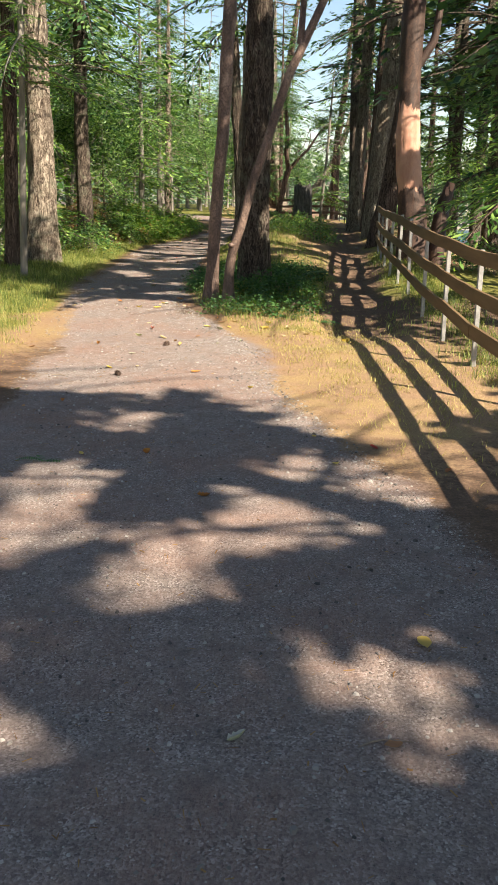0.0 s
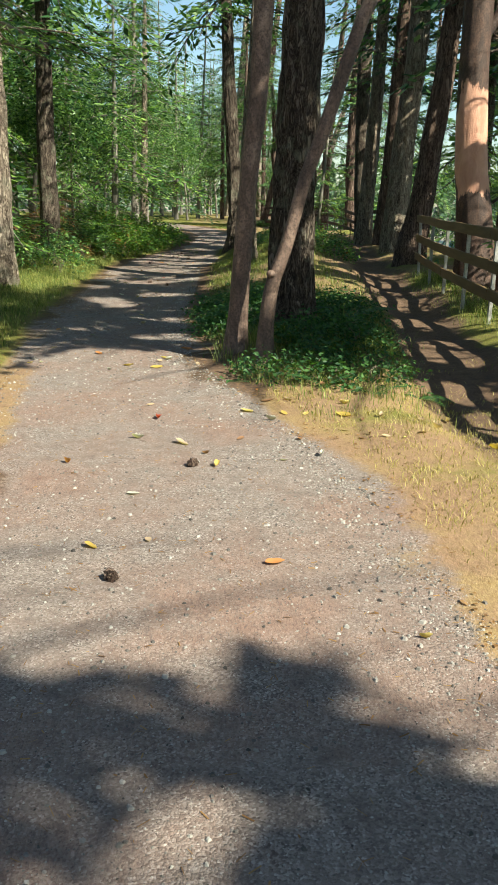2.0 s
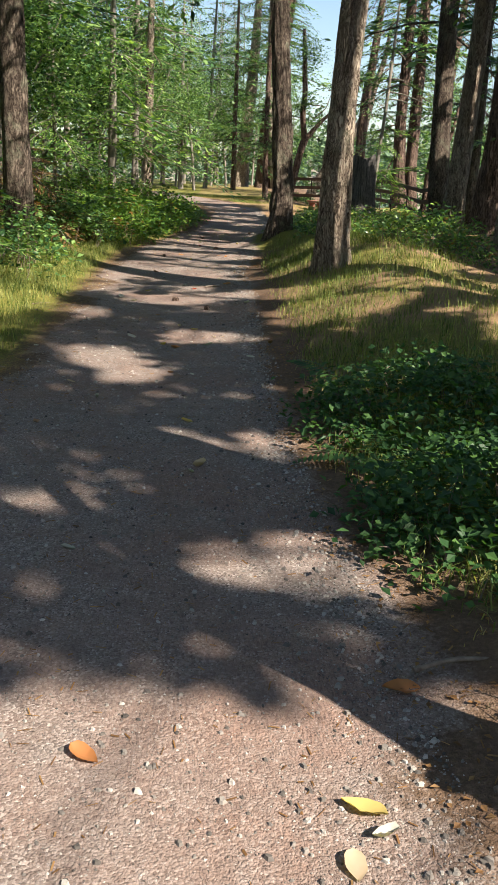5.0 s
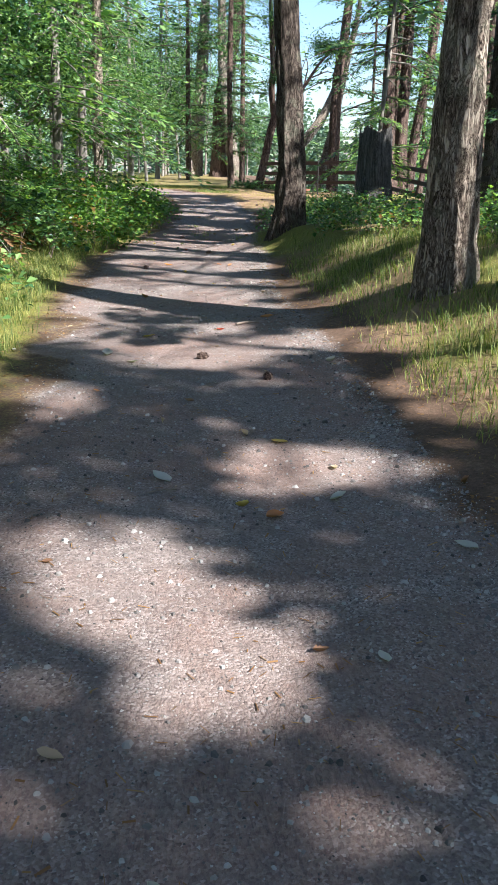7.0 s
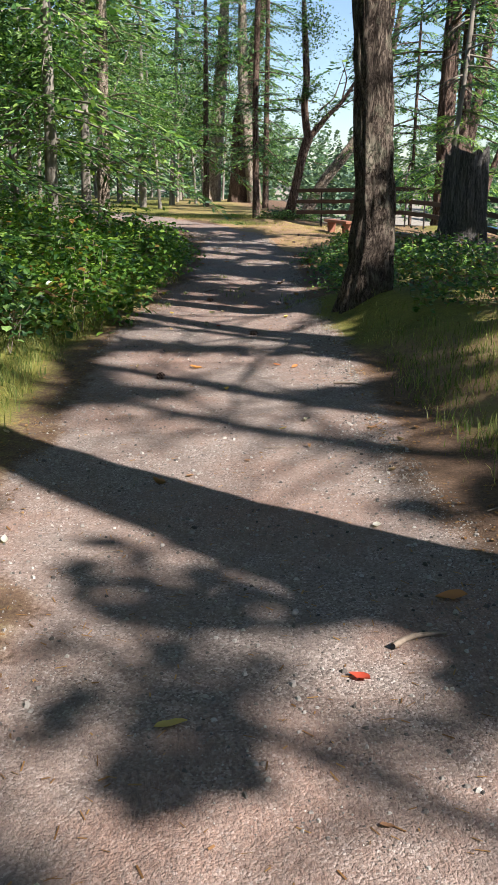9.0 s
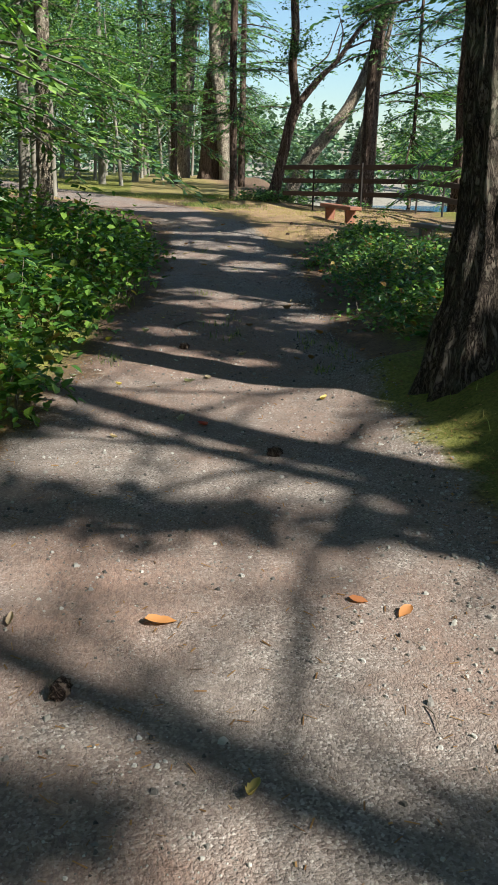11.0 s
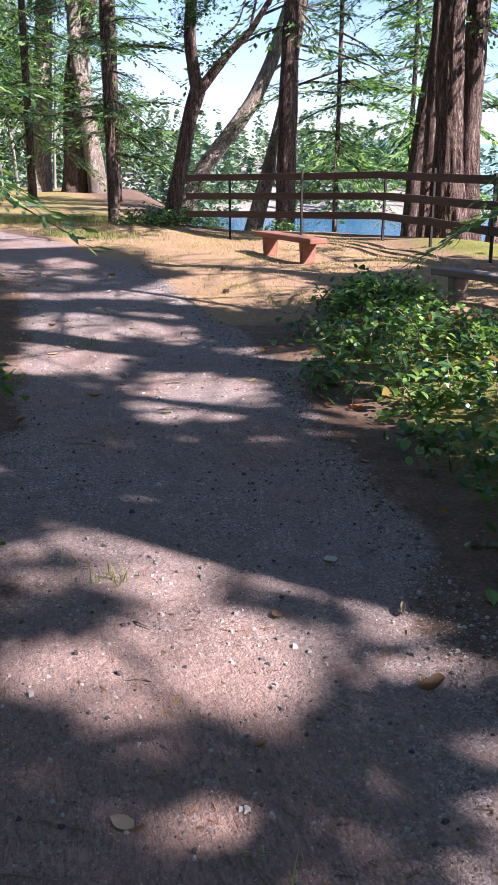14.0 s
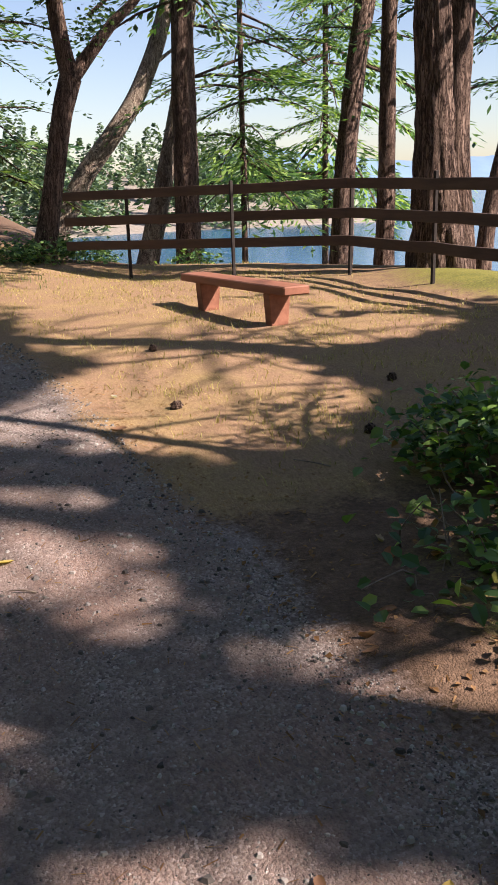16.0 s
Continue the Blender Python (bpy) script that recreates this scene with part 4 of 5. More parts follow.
def hanging_boughs():
    """Sprays of fir that reach into view round the lookout and over the right-hand bank."""
    fir(9.4, 60.0, [(9.3, -2.0, 0.09), (9.3, 3.0, 0.07)], 14, RED_BARK, 1.2, 70, 3.6, "fir with boughs coloured as sunlit on the bank below the lookout", segs=20, stock=FINE, needles=NEEDLES_PAINTED_LIT)
    fir(6.6, 58.8, [(6.6, -2.2, 0.08), (6.6, 3.0, 0.06)], 11, RED_BARK, 1.6, 60, 3.0, "bright green fir beyond the lookout fence", segs=16, stock=FINE, needles=NEEDLES_PAINTED_LIT)
    fir(9.5, 52.5, [(9.5, -2.2, 0.24), (9.5, 3.0, 0.2)], 13, RED_BARK, 3.0, 50, 3.2, "fir on the steep bank beside the lookout", segs=18, stock=FINE)
    fir(5.6, 17.5, [(5.6, -0.6, 0.16), (5.6, 3.0, 0.13)], 10, RED_BARK, 1.6, 70, 2.6, "young fir with bright boughs behind the fence", segs=18, stock=FINE, needles=NEEDLES_PAINTED_LIT)
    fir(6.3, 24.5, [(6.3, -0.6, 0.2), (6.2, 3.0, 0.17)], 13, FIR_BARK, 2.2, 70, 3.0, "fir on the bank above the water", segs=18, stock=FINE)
    fir(5.2, 12.2, [(5.2, -0.4, 0.06), (5.2, 3.0, 0.05)], 6.5, FAR_BARK, 1.2, 40, 1.2, "slender young fir behind the fence", segs=12, stock=FINE, needles=NEEDLES_PAINTED_LIT)
    fir(6.9, 33.0, [(6.9, -0.8, 0.2), (6.9, 3.0, 0.17)], 13, FIR_BARK, 2.6, 60, 2.8, "bushy fir on the bank", segs=18, stock=FINE, needles=NEEDLES_PAINTED_LIT)
    fir(2.75, 41.2, [(2.72, 0.4, 0.07), (2.84, 2.0, 0.06), (2.97, 3.4, 0.05)], 7.0, FAR_BARK, 1.5, 44, 1.5, "young fir behind the old stump", segs=12, stock=FINE, needles=NEEDLES_PAINTED_LIT)
    fir(1.5, 66.0, [(1.5, 0.0, 0.16), (1.5, 3.0, 0.14)], 15, RED_BARK, 2.6, 70, 2.8, "fir at the edge of the bank beyond the clearing", segs=16)
    fir(-1.2, 68.5, [(-1.2, 0.3, 0.16), (-1.2, 3.0, 0.14)], 15, RED_BARK, 2.8, 70, 2.8, "fir with low dark boughs beyond the clearing", segs=16)
    fir(-5.7, 34.4, [(-5.7, 0.0, 0.05), (-5.7, 2.0, 0.04)], 4.6, FAR_BARK, 0.8, 60, 1.9, "young fir with bright drooping boughs in the thicket", segs=12, stock=FINE, needles=NEEDLES_PAINTED_LIT)
    fir(-5.6, 31.0, [(-5.6, 0.0, 0.04), (-5.6, 1.2, 0.03)], 2.3, FAR_BARK, 0.4, 34, 1.5, "dead young fir with rusty brown needles", segs=10, stock=FINE, needles=BROWN_NEEDLES)
    fir(-6.2, 24.2, [(-6.2, 0.0, 0.06), (-6.2, 2.0, 0.05)], 6.5, FAR_BARK, 1.0, 60, 2.0, "young fir with bright boughs under taller firs", segs=12, stock=FINE, needles=NEEDLES_PAINTED_LIT)
    fir(5.9, 41.5, [(5.9, -0.1, 0.2), (5.9, 3.0, 0.17)], 13, FIR_BARK, 2.4, 60, 2.7, "fir outside the fence", segs=18, stock=FINE)
    # firs added on the water side, placed so their shade falls on the path
    for k, (x, y, lo, hi, r) in enumerate([(8.8, -5.0, 5.5, 18, 3.4), (7.8, -1.5, 5.5, 17, 3.2), (5.6, -8.5, 5, 16, 3.2), (10.5, -9.0, 6, 18, 3.4), (6.4, -0.2, 6, 17, 3.2), (6.6, 9.6, 5.5, 18, 3.4), (6.9, 14.2, 5.5, 17, 3.2), (9.0, 18.0, 6, 18, 3.4), (6.9, 21.0, 5.5, 16, 3.0), (7.2, 26.5, 5.5, 17, 3.2), (7.6, 30.5, 5.5, 17, 3.2), (8.2, 35.0, 5.5, 16, 3.2), (8.0, 39.5, 5.5, 16, 3.0)]):
        fir(x, y, [(x, zat(x, y) - 0.2, 0.26), (x, 3.0, 0.2)], hi, FIR_BARK, lo, 84 if y < 3 else 104 if y < 33 else 130, r, "tall fir added on the bank to cast shade on the path", segs=18, stock=DENSE if y < 3 else MIDDLE, uneven=False)


hanging_boughs()


def forest():
    """The woods inland: firs and leafy trees, thick further back."""
    g = np.random.default_rng(21)
    kinds = []
    for k, (hi, lo, n, r, mat, ned) in enumerate([(14, 3.8, 74, 2.5, FAR_BARK, NEEDLES), (10, 2.0, 74, 2.3, FAR_BARK, NEEDLES_PAINTED_LIT), (17, 5.2, 68, 2.8, FAR_BARK, NEEDLES)]):
        kinds.append(fir(-9.0 - 2.5 * k, 34.0 + 5 * k, [(-9.0 - 2.5 * k, 0.0, 0.15), (-9.0 - 2.5 * k + 0.1, 3.0, 0.125)], hi, mat, lo, n, r, "tall forest fir with bare lower trunk", segs=12, group="forest firs", stock=COARSE, needles=ned))
    spots = []
    for _ in range(4000):
        x, y = g.uniform(-34, -5), g.uniform(6, 92)
        if float(path_side(x, y)) < 1.9 or (x > -6.2 and y < 42) or any(math.hypot(x - a, y - b) < 2.1 for a, b in spots) or float(edge_distance(x, y)) < 3:
            continue
        if y < 26 and x > -8:
            continue
        spots.append((x, y))
        if len(spots) >= 78:
            break
    for x, y in [(-2.4, 84), (-4.2, 66), (-6.0, 58), (-2.9, 70), (-6.5, 74), (-4.6, 80), (2.6, 88), (-8, 86), (-0.6, 90)]:
        spots.append((x, y))
    for i, (x, y) in enumerate(spots):
        s = g.uniform(0.8, 1.2)
        t = copy_thing(kinds[i % 3], pose(x, y, zat(x, y) - 0.05, g.uniform(-3, 3), g.uniform(-3, 3), g.uniform(0, 360)))
        t.scale = (s * 0.95, s * 0.95, s)


forest()


def leafy_trees():
    g = np.random.default_rng(5)
    for k, (x, y, h, r) in enumerate([(-6.8, 38.5, 5.6, 2.0), (-6.4, 44, 5.2, 2.0), (-7.6, 51, 6.5, 2.4), (-5.6, 60.5, 6.0, 2.0), (-3.4, 64.5, 5.5, 1.9), (-8.6, 33.5, 6.0, 2.0), (-7.4, 26.5, 5.5, 1.7), (-1.6, 72.5, 5.5, 2.0), (-9.5, 60, 7.5, 2.6), (-4.8, 72, 7, 2.4), (-9.0, 44.5, 7.5, 2.4), (-2.2, 82, 7, 2.6), (3.6, 86, 5, 2.2), (-7.0, 66.5, 7.5, 2.5),
                                      (-6.4, 31.5, 5.0, 1.6), (-8.0, 40.5, 8.5, 2.2), (-6.3, 50.0, 8.5, 2.2), (-5.2, 55.6, 8.0, 2.2), (-9.5, 28.5, 8.0, 2.2), (-4.4, 69.0, 9.0, 2.4), (-11, 38, 7, 2.6), (-11.5, 50, 8, 2.8), (0.4, 83.5, 7.5, 2.4), (-8.6, 20.5, 6.0, 2.2), (-7.6, 56.5, 5.5, 2.2), (-2.6, 76, 10, 2.6), (-0.2, 87, 11, 3.0), (1.8, 93, 11, 3.0), (-4.4, 90, 11, 3.0)]):
        z = zat(x, y)
        a = g.uniform(-0.4, 0.4)
        limbed("alder_tree", x, y, [[(x, z - 0.2, 0.08), (x + a * 0.3, z + h * 0.3, 0.065), (x + a, z + h * 0.7, 0.05), (x + a * 1.5, z + h * 1.15, 0.02)],
                                    [(x + a * 0.5, z + h * 0.4, 0.035, y), (x + 0.8, z + h * 0.65, 0.025, y + 0.5), (x + 1.3, z + h * 0.85, 0.01, y + 0.6)],
                                    [(x + a * 0.5, z + h * 0.45, 0.035, y), (x - 0.7, z + h * 0.7, 0.025, y - 0.5), (x - 1.2, z + h * 0.9, 0.01, y - 0.4)]],
               FAR_BARK, "slender leafy tree with light green foliage", 12, crown=[(x + a, y, z + h * 0.72, r, r, h * 0.42)], leaf_n=6500, leaf_size=0.105)


leafy_trees()


# ---- the stump ----
def stump():
    x, y = 1.75, 36.8
    z0 = zat(x, y)
    thing = new("tree_stump")
    thing.location = (x, y, z0)
    v, f = tube([(0, 0, -0.2, 0.45), (0, 0, 0.1, 0.40), (0, 0, 0.7, 0.36), (0, 0, 1.3, 0.35), (0.01, 0, 1.62, 0.35)], 30, 48, 0.1, 4.4, 0.3)
    top = v[:, 2] > 1.35
    th = np.arctan2(v[:, 1], v[:, 0])
    v[:, 2] += top * (vnoise(np.cos(th) * 3, np.sin(th) * 3, 1.0) - 0.5) * 0.22
    part("bark", mesh_np("bark", v, f, True), STUMP_WOOD, thing)
    bm = bmesh.new()
    bmesh.ops.create_circle(bm, cap_ends=True, radius=0.34, segments=32)
    bmesh.ops.translate(bm, verts=bm.verts, vec=(0.01, 0, 1.5))
    part("rotten_top", bm, TWIG, thing)
    tagged(thing, "tall dark stump of a felled tree in the undergrowth", "tree stump")


stump()


# ---- fences ----
def box(bm, lo, hi, m=None, bevel=0.006):
    made = bmesh.ops.create_cube(bm, size=1.0)["verts"]
    for v in made:
        v.co = Vector(((v.co.x + 0.5) * (hi[0] - lo[0]) + lo[0], (v.co.y + 0.5) * (hi[1] - lo[1]) + lo[1], (v.co.z + 0.5) * (hi[2] - lo[2]) + lo[2]))
    if bevel:
        edges = {e for v in made for e in v.link_edges}
        made = bmesh.ops.bevel(bm, geom=list(edges), offset=bevel, segments=1, affect="EDGES")["verts"]
    if m is not None:
        bmesh.ops.transform(bm, matrix=m, verts=list({v for v in made if v.is_valid}))


def plank(a, b, width, thick, seed):
    """A sawn board from a to b, a little uneven."""
    a, b = Vector(a), Vector(b)
    d = b - a
    bm = bmesh.new()
    n = 8
    g = np.random.default_rng(seed)
    w = g.normal(0, 0.004, (n + 1, 2))
    rings = []
    side = Vector((-d.y, d.x, 0)).normalized()
    for i in range(n + 1):
        p = a + d * (i / n) + side * w[i, 0] + Vector((0, 0, w[i, 1]))
        rings.append([bm.verts.new(p + side * sx * thick / 2 + Vector((0, 0, sz * width / 2))) for sx, sz in ((-0.8, -1), (0.8, -1), (1, -0.93), (1, 0.93), (0.8, 1), (-0.8, 1), (-1, 0.93), (-1, -0.93))])
    for r, s in zip(rings, rings[1:]):
        for k in range(8):
            bm.faces.new((r[k], r[(k + 1) % 8], s[(k + 1) % 8], s[k]))
    bm.faces.new(rings[0][::-1]), bm.faces.new(rings[-1])
    bmesh.ops.recalc_face_normals(bm, faces=bm.faces)
    return bm


def fence(posts, rails_at, width, rail_mat, post_mat, post_h, post_r, label, off, spans, ends=(0, 0)):
    x0, y0 = posts[0]
    thing = new("fence")
    thing.location = (x0, y0, zat(x0, y0))
    base = thing.location.copy()
    zs = [float(height(x, y, False)) for x, y in posts]
    for (x, y), z in zip(posts, zs):
        bm = bmesh.new()
        box(bm, (-post_r, -post_r, -0.35), (post_r, post_r, post_h), bevel=0.005)
        bmesh.ops.transform(bm, matrix=Matrix.Translation(Vector((x, y, z)) - base) @ Matrix.Rotation(random.uniform(-0.02, 0.02), 4, "X") @ Matrix.Rotation(random.uniform(-0.02, 0.02), 4, "Y"), verts=bm.verts)
        part("post", bm, post_mat, thing)
    k = 0
    for h in rails_at:
        for i, j in spans:
            (ax, ay), (bx, by) = posts[i], posts[j]
            d = Vector((bx - ax, by - ay, 0)).normalized()
            s = Vector((-d.y, d.x, 0)) * off
            lo = Vector((ax, ay, zs[i] + h)) + s
            hi = Vector((bx, by, zs[j] + h)) + s
            if i == 0:
                lo -= d * ends[0]
            if j == len(posts) - 1:
                hi += d * ends[1]
            k += 1
            bm = plank(lo - base + d * 0.004, hi - base - d * 0.004, width, 0.04, k)
            part("rail", bm, rail_mat, thing)
    return tagged(thing, label, "fence")


def fences():
    ys = [2.4 + 1.75 * k for k in range(13)]
    posts = [(2.3 + 0.004 * max(0, y - 8) ** 1.93, y) for y in ys]
    fence(posts, (0.38, 0.74, 1.13), 0.14, RAIL_WOOD, POST_STEEL, 1.2, 0.024, "three-rail brown plank fence on thin grey posts along the trail", 0.046, [(0, 2), (2, 4), (4, 6), (6, 8), (8, 10), (10, 12)], (0.1, 0.25))
    posts = [(4.75, 38.0), (4.65, 40.0), (4.5, 42.0), (4.4, 44.0), (4.28, 46.2), (4.18, 47.9), (4.03, 49.45), (2.87, 50.4), (1.9, 51.78)]
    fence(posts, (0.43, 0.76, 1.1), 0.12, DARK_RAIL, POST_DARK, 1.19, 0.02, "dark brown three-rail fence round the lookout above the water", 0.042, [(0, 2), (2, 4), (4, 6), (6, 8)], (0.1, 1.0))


fences()


# ---- benches ----
def bench(x, y, turn, mat, label, length=1.8, seat_h=0.34, width=0.27):
    z = float(height(x, y, False))
    thing = new("bench")
    thing.matrix_world = pose(x, y, z, 0, 0, turn)
    bm = bmesh.new()
    box(bm, (-width / 2, -length / 2, seat_h - 0.075), (width / 2, length / 2, seat_h), bevel=0.01)
    part("seat", bm, mat, thing)
    for s in (-1, 1):
        bm = bmesh.new()
        box(bm, (-0.11, -0.05, -0.15), (0.11, 0.05, seat_h - 0.075), bevel=0.008)
        for v in bm.verts:
            v.co.x *= 0.72 + 0.42 * max(0, v.co.z) / seat_h
            v.co.y += s * length * 0.33
        part("leg", bm, mat, thing)
    return tagged(thing, label, "bench")


bench(1.68, 47.35, 9.5, BENCH_RED, "low red-brown wooden bench on dry grass at the lookout")
bench(2.68, 43.18, 17, BENCH_GREY, "low weathered grey-brown wooden bench behind brambles")


# ---- undergrowth ----
def undergrowth():
    salal = "thicket of glossy green salal at the path's edge"
    for k, (x, y, rx, ry, h, n) in enumerate([(-4.3, 33.0, 1.1, 1.3, 0.9, 3000), (-4.2, 35.4, 1.2, 1.5, 1.0, 3600), (-3.7, 38.0, 1.1, 1.5, 0.95, 3200), (-3.4, 40.4, 1.0, 1.2, 0.75, 2200), (-5.6, 37.0, 1.4, 2.2, 1.3, 3600), (-5.4, 41.0, 1.4, 1.8, 1.1, 2600)]):
        bush(x, y, rx, ry, h, n, 0.085, SALAL, salal, "salal_bush", k, dead=8, group="salal along the path")
    for k, (x, y, rx, ry, h, n) in enumerate([(-5.0, 26.0, 1.0, 1.6, 0.9, 2000), (-4.9, 31.0, 0.9, 1.2, 1.0, 2200), (-6.3, 33.5, 1.2, 1.6, 1.6, 2600), (-6.6, 25.5, 1.3, 1.6, 1.5, 2200), (-7.6, 29.6, 1.3, 1.6, 1.7, 2400), (-6.9, 20.5, 1.2, 1.4, 1.0, 1800), (-7.5, 17.0, 1.4, 1.4, 1.0, 1600), (-6.6, 45.4, 1.4, 1.6, 1.2, 2000)]):
        bush(x, y, rx, ry, h, n, 0.085, BROAD, "leafy green undergrowth below the firs", "shrub", 20 + k, four=False, dead=14, group="shrubs under the firs")
    for k, (x, y, rx, ry, h, n) in enumerate([(0.85, 36.4, 0.9, 1.2, 0.34, 1800), (-0.1, 35.7, 0.5, 1.1, 0.2, 800), (0.0, 37.6, 0.45, 0.9, 0.16, 450), (0.2, 40.4, 0.5, 0.8, 0.16, 420), (0.4, 41.9, 0.5, 0.6, 0.14, 260), (0.45, 38.8, 0.7, 1.1, 0.26, 1400), (1.7, 39.6, 0.9, 1.2, 0.2, 1200), (1.0, 41.5, 0.7, 0.9, 0.26, 1400), (1.25, 42.8, 0.55, 0.6, 0.4, 1900), (1.9, 41.4, 0.7, 0.7, 0.14, 500), (1.6, 34.6, 1.2, 1.0, 0.36, 1400), (0.9, 31.4, 1.2, 1.3, 0.4, 1700), (1.5, 28.4, 1.0, 1.3, 0.55, 1900), (1.2, 25.8, 0.9, 1.0, 0.6, 1900), (0.6, 33.4, 0.9, 0.9, 0.4, 1300)]):
        bush(x, y, rx, ry, h, n, 0.07 if y > 40 else 0.065, BRAMBLE, "low tangle of dark green bramble and salal leaves", "bramble_bush", 40 + k, dead=24, group="brambles by the path")
    for k, (x, y, rx, ry, h, n) in enumerate([(-0.45, 16.6, 0.75, 1.0, 0.3, 1900), (-0.6, 18.4, 0.7, 1.0, 0.28, 1700), (0.35, 14.6, 0.6, 0.8, 0.25, 1500), (0.6, 17.4, 0.7, 1.2, 0.28, 1500), (-0.2, 13.5, 0.6, 0.35, 0.2, 420), (0.45, 13.2, 0.5, 0.3, 0.2, 360)]):
        bush(x, y, rx, ry, h, int(n * 1.9), 0.052, FERN, "dark green low shrubs with toothed leaflets round the madrones", "oregon_grape", 60 + k, four=False, dead=0, group="low shrubs round the madrones")
    for k, (x, y, h) in enumerate([(0.75, 53.6, 0.4), (1.5, 53.9, 0.35), (7.2, 47, 0.8), (6.6, 44, 0.8), (5.9, 36, 0.9), (5.4, 27.6, 0.9), (4.7, 19.0, 0.6), (4.9, 14.6, 0.7), (3.7, 53.6, 0.5)]):
        bush(x, y, 0.8, 0.7, h, 1100, 0.08, BROAD, "light green shrub on the bank's edge", "shrub", 80 + k, four=False, dead=3, group="shrubs on the bank")


undergrowth()


def blades(points, tall, wide, g, lean=0.5):
    """Bent grass blades at the points: three triangles each."""
    n = len(points)
    az = g.uniform(0, 2 * np.pi, n)
    d = np.stack([np.cos(az), np.sin(az), np.zeros(n)], -1)
    s = np.stack([-np.sin(az), np.cos(az), np.zeros(n)], -1)
    h = (tall * g.uniform(0.45, 1.3, n))[:, None]
    w = (wide * g.uniform(0.6, 1.3, n))[:, None]
    b = (lean * g.uniform(0.1, 1.2, n))[:, None] * h
    up = np.array([[0, 0, 1.0]])
    mid = points + up * h * 0.6 + d * b * 0.35
    V = np.stack([points - s * w, points + s * w, mid + s * w * 0.7, mid - s * w * 0.7, points + up * h * 0.92 + d * b], 1).reshape(-1, 3)
    i = np.arange(n)[:, None] * 5
    return V, np.concatenate([i + [0, 1, 2], i + [0, 2, 3], i + [3, 2, 4]], 0)


def tufts(n_tuft, per, where, g, r=0.06):
    """Tuft points on the ground, where(x, y) gives a chance of 0 to 1."""
    out = []
    while sum(map(len, out)) < n_tuft:
        x, y = g.uniform(-7, 5, 4000), g.uniform(1, 57, 4000)
        keep = g.uniform(0, 1, 4000) < where(x, y)
        out.append(np.stack([x[keep], y[keep]], -1))
    c = np.vstack(out)[:n_tuft]
    p = np.repeat(c, per, 0) + g.normal(0, r, (n_tuft * per, 2))
    return np.column_stack([p, height(p[:, 0], p[:, 1]) - 0.01])


def grasses():
    g = np.random.default_rng(3)

    def verge(x, y):
        s = path_side(x, y)
        cx = np.interp(y, PATH_Y, PATH_L) + 1
        left = (x < cx) * ease(0.12, 0.6, s) * ease(2.6, 1.0, s) * ease(9, 16, y) * ease(47, 40, y)
        right = (x > cx) * ease(0.1, 0.5, s) * ease(3.4, 0.8, s) * ease(11.5, 14, y) * ease(33, 27, y) * (np.abs(x - np.interp(y, TRAIL_Y, TRAIL_X)) > 0.45)
        near = np.exp(-(((x + 4.6) / 0.9) ** 2 + ((y - 27) / 4) ** 2)) * 0.9
        fence_foot = np.exp(-((x - np.interp(y, [8, 24], [2.55, 3.3])) / 0.35) ** 2) * ease(6, 9, y) * ease(25, 22, y)
        patch = np.exp(-(((x + 1.0) / 0.8) ** 2 + ((y - 51.5) / 0.7) ** 2)) + 0.7 * ease(54, 56, y) * (x < 0.5) * (path_side(x, y) > 0.3)
        right = right * (1 - 0.1 * ease(20, 24, y))
        return np.clip((s > 0.3) * (left * 0.9 + right + near + fence_foot + patch) * (0.35 + 1.2 * vnoise(x * 0.9, y * 0.9, 8.8)), 0, 1)

    V, F = blades(tufts(11000, 8, verge, g, 0.07), 0.12, 0.0032, g, 1.0)
    tagged(part("grass", mesh_np("grass", V, F), GRASS), "green and yellowing grass on the verges", "grass", kind="stuff")

    def meadow(x, y):
        lawn = np.exp(-(((x - 0.6) / 0.9) ** 2 + ((y - 12.2) / 1.4) ** 2)) + np.exp(-(((x - 1.1) / 1.3) ** 2 + ((y - 9.5) / 2.6) ** 2)) + np.exp(-(((x + 3.4) / 1.2) ** 2 + ((y - 12) / 3.5) ** 2))
        clear = ease(42.8, 44, y) * ease(53.5, 52, y) * ease(-1.2, -0.2, x) * ease(4.2, 3.6, x) * 0.4
        north = ease(52, 54, y) * (x < 1) * (path_side(x, y) > 0.2) * 0.8
        edge = ease(-0.05, 0.15, path_side(x, y)) * ease(0.7, 0.2, path_side(x, y)) * (x > -1.6) * ease(8, 11, y) * ease(33, 30, y) * 0.6
        return np.clip((lawn + clear + north + edge) * (0.2 + 1.1 * vnoise(x * 1.6, y * 1.6, 4.8)) * (path_side(x, y) > 0.25), 0, 1)

    V, F = blades(tufts(6500, 7, meadow, g, 0.05), 0.05, 0.0028, g, 1.3)
    tagged(part("dry_grass", mesh_np("dry_grass", V, F), DRY_GRASS), "short straw-coloured dry grass", "grass", kind="stuff")

    def stalks(x, y):
        return np.clip(np.exp(-(((x + 1.05) / 0.35) ** 2 + ((y - 14.7) / 0.5) ** 2)) + np.exp(-(((x + 1.0) / 0.3) ** 2 + ((y - 13.6) / 0.35) ** 2)) + 0.6 * np.exp(-(((x - 1.0) / 0.3) ** 2 + ((y - 15.8) / 0.6) ** 2)), 0, 1) * (path_side(x, y) > 0.22)

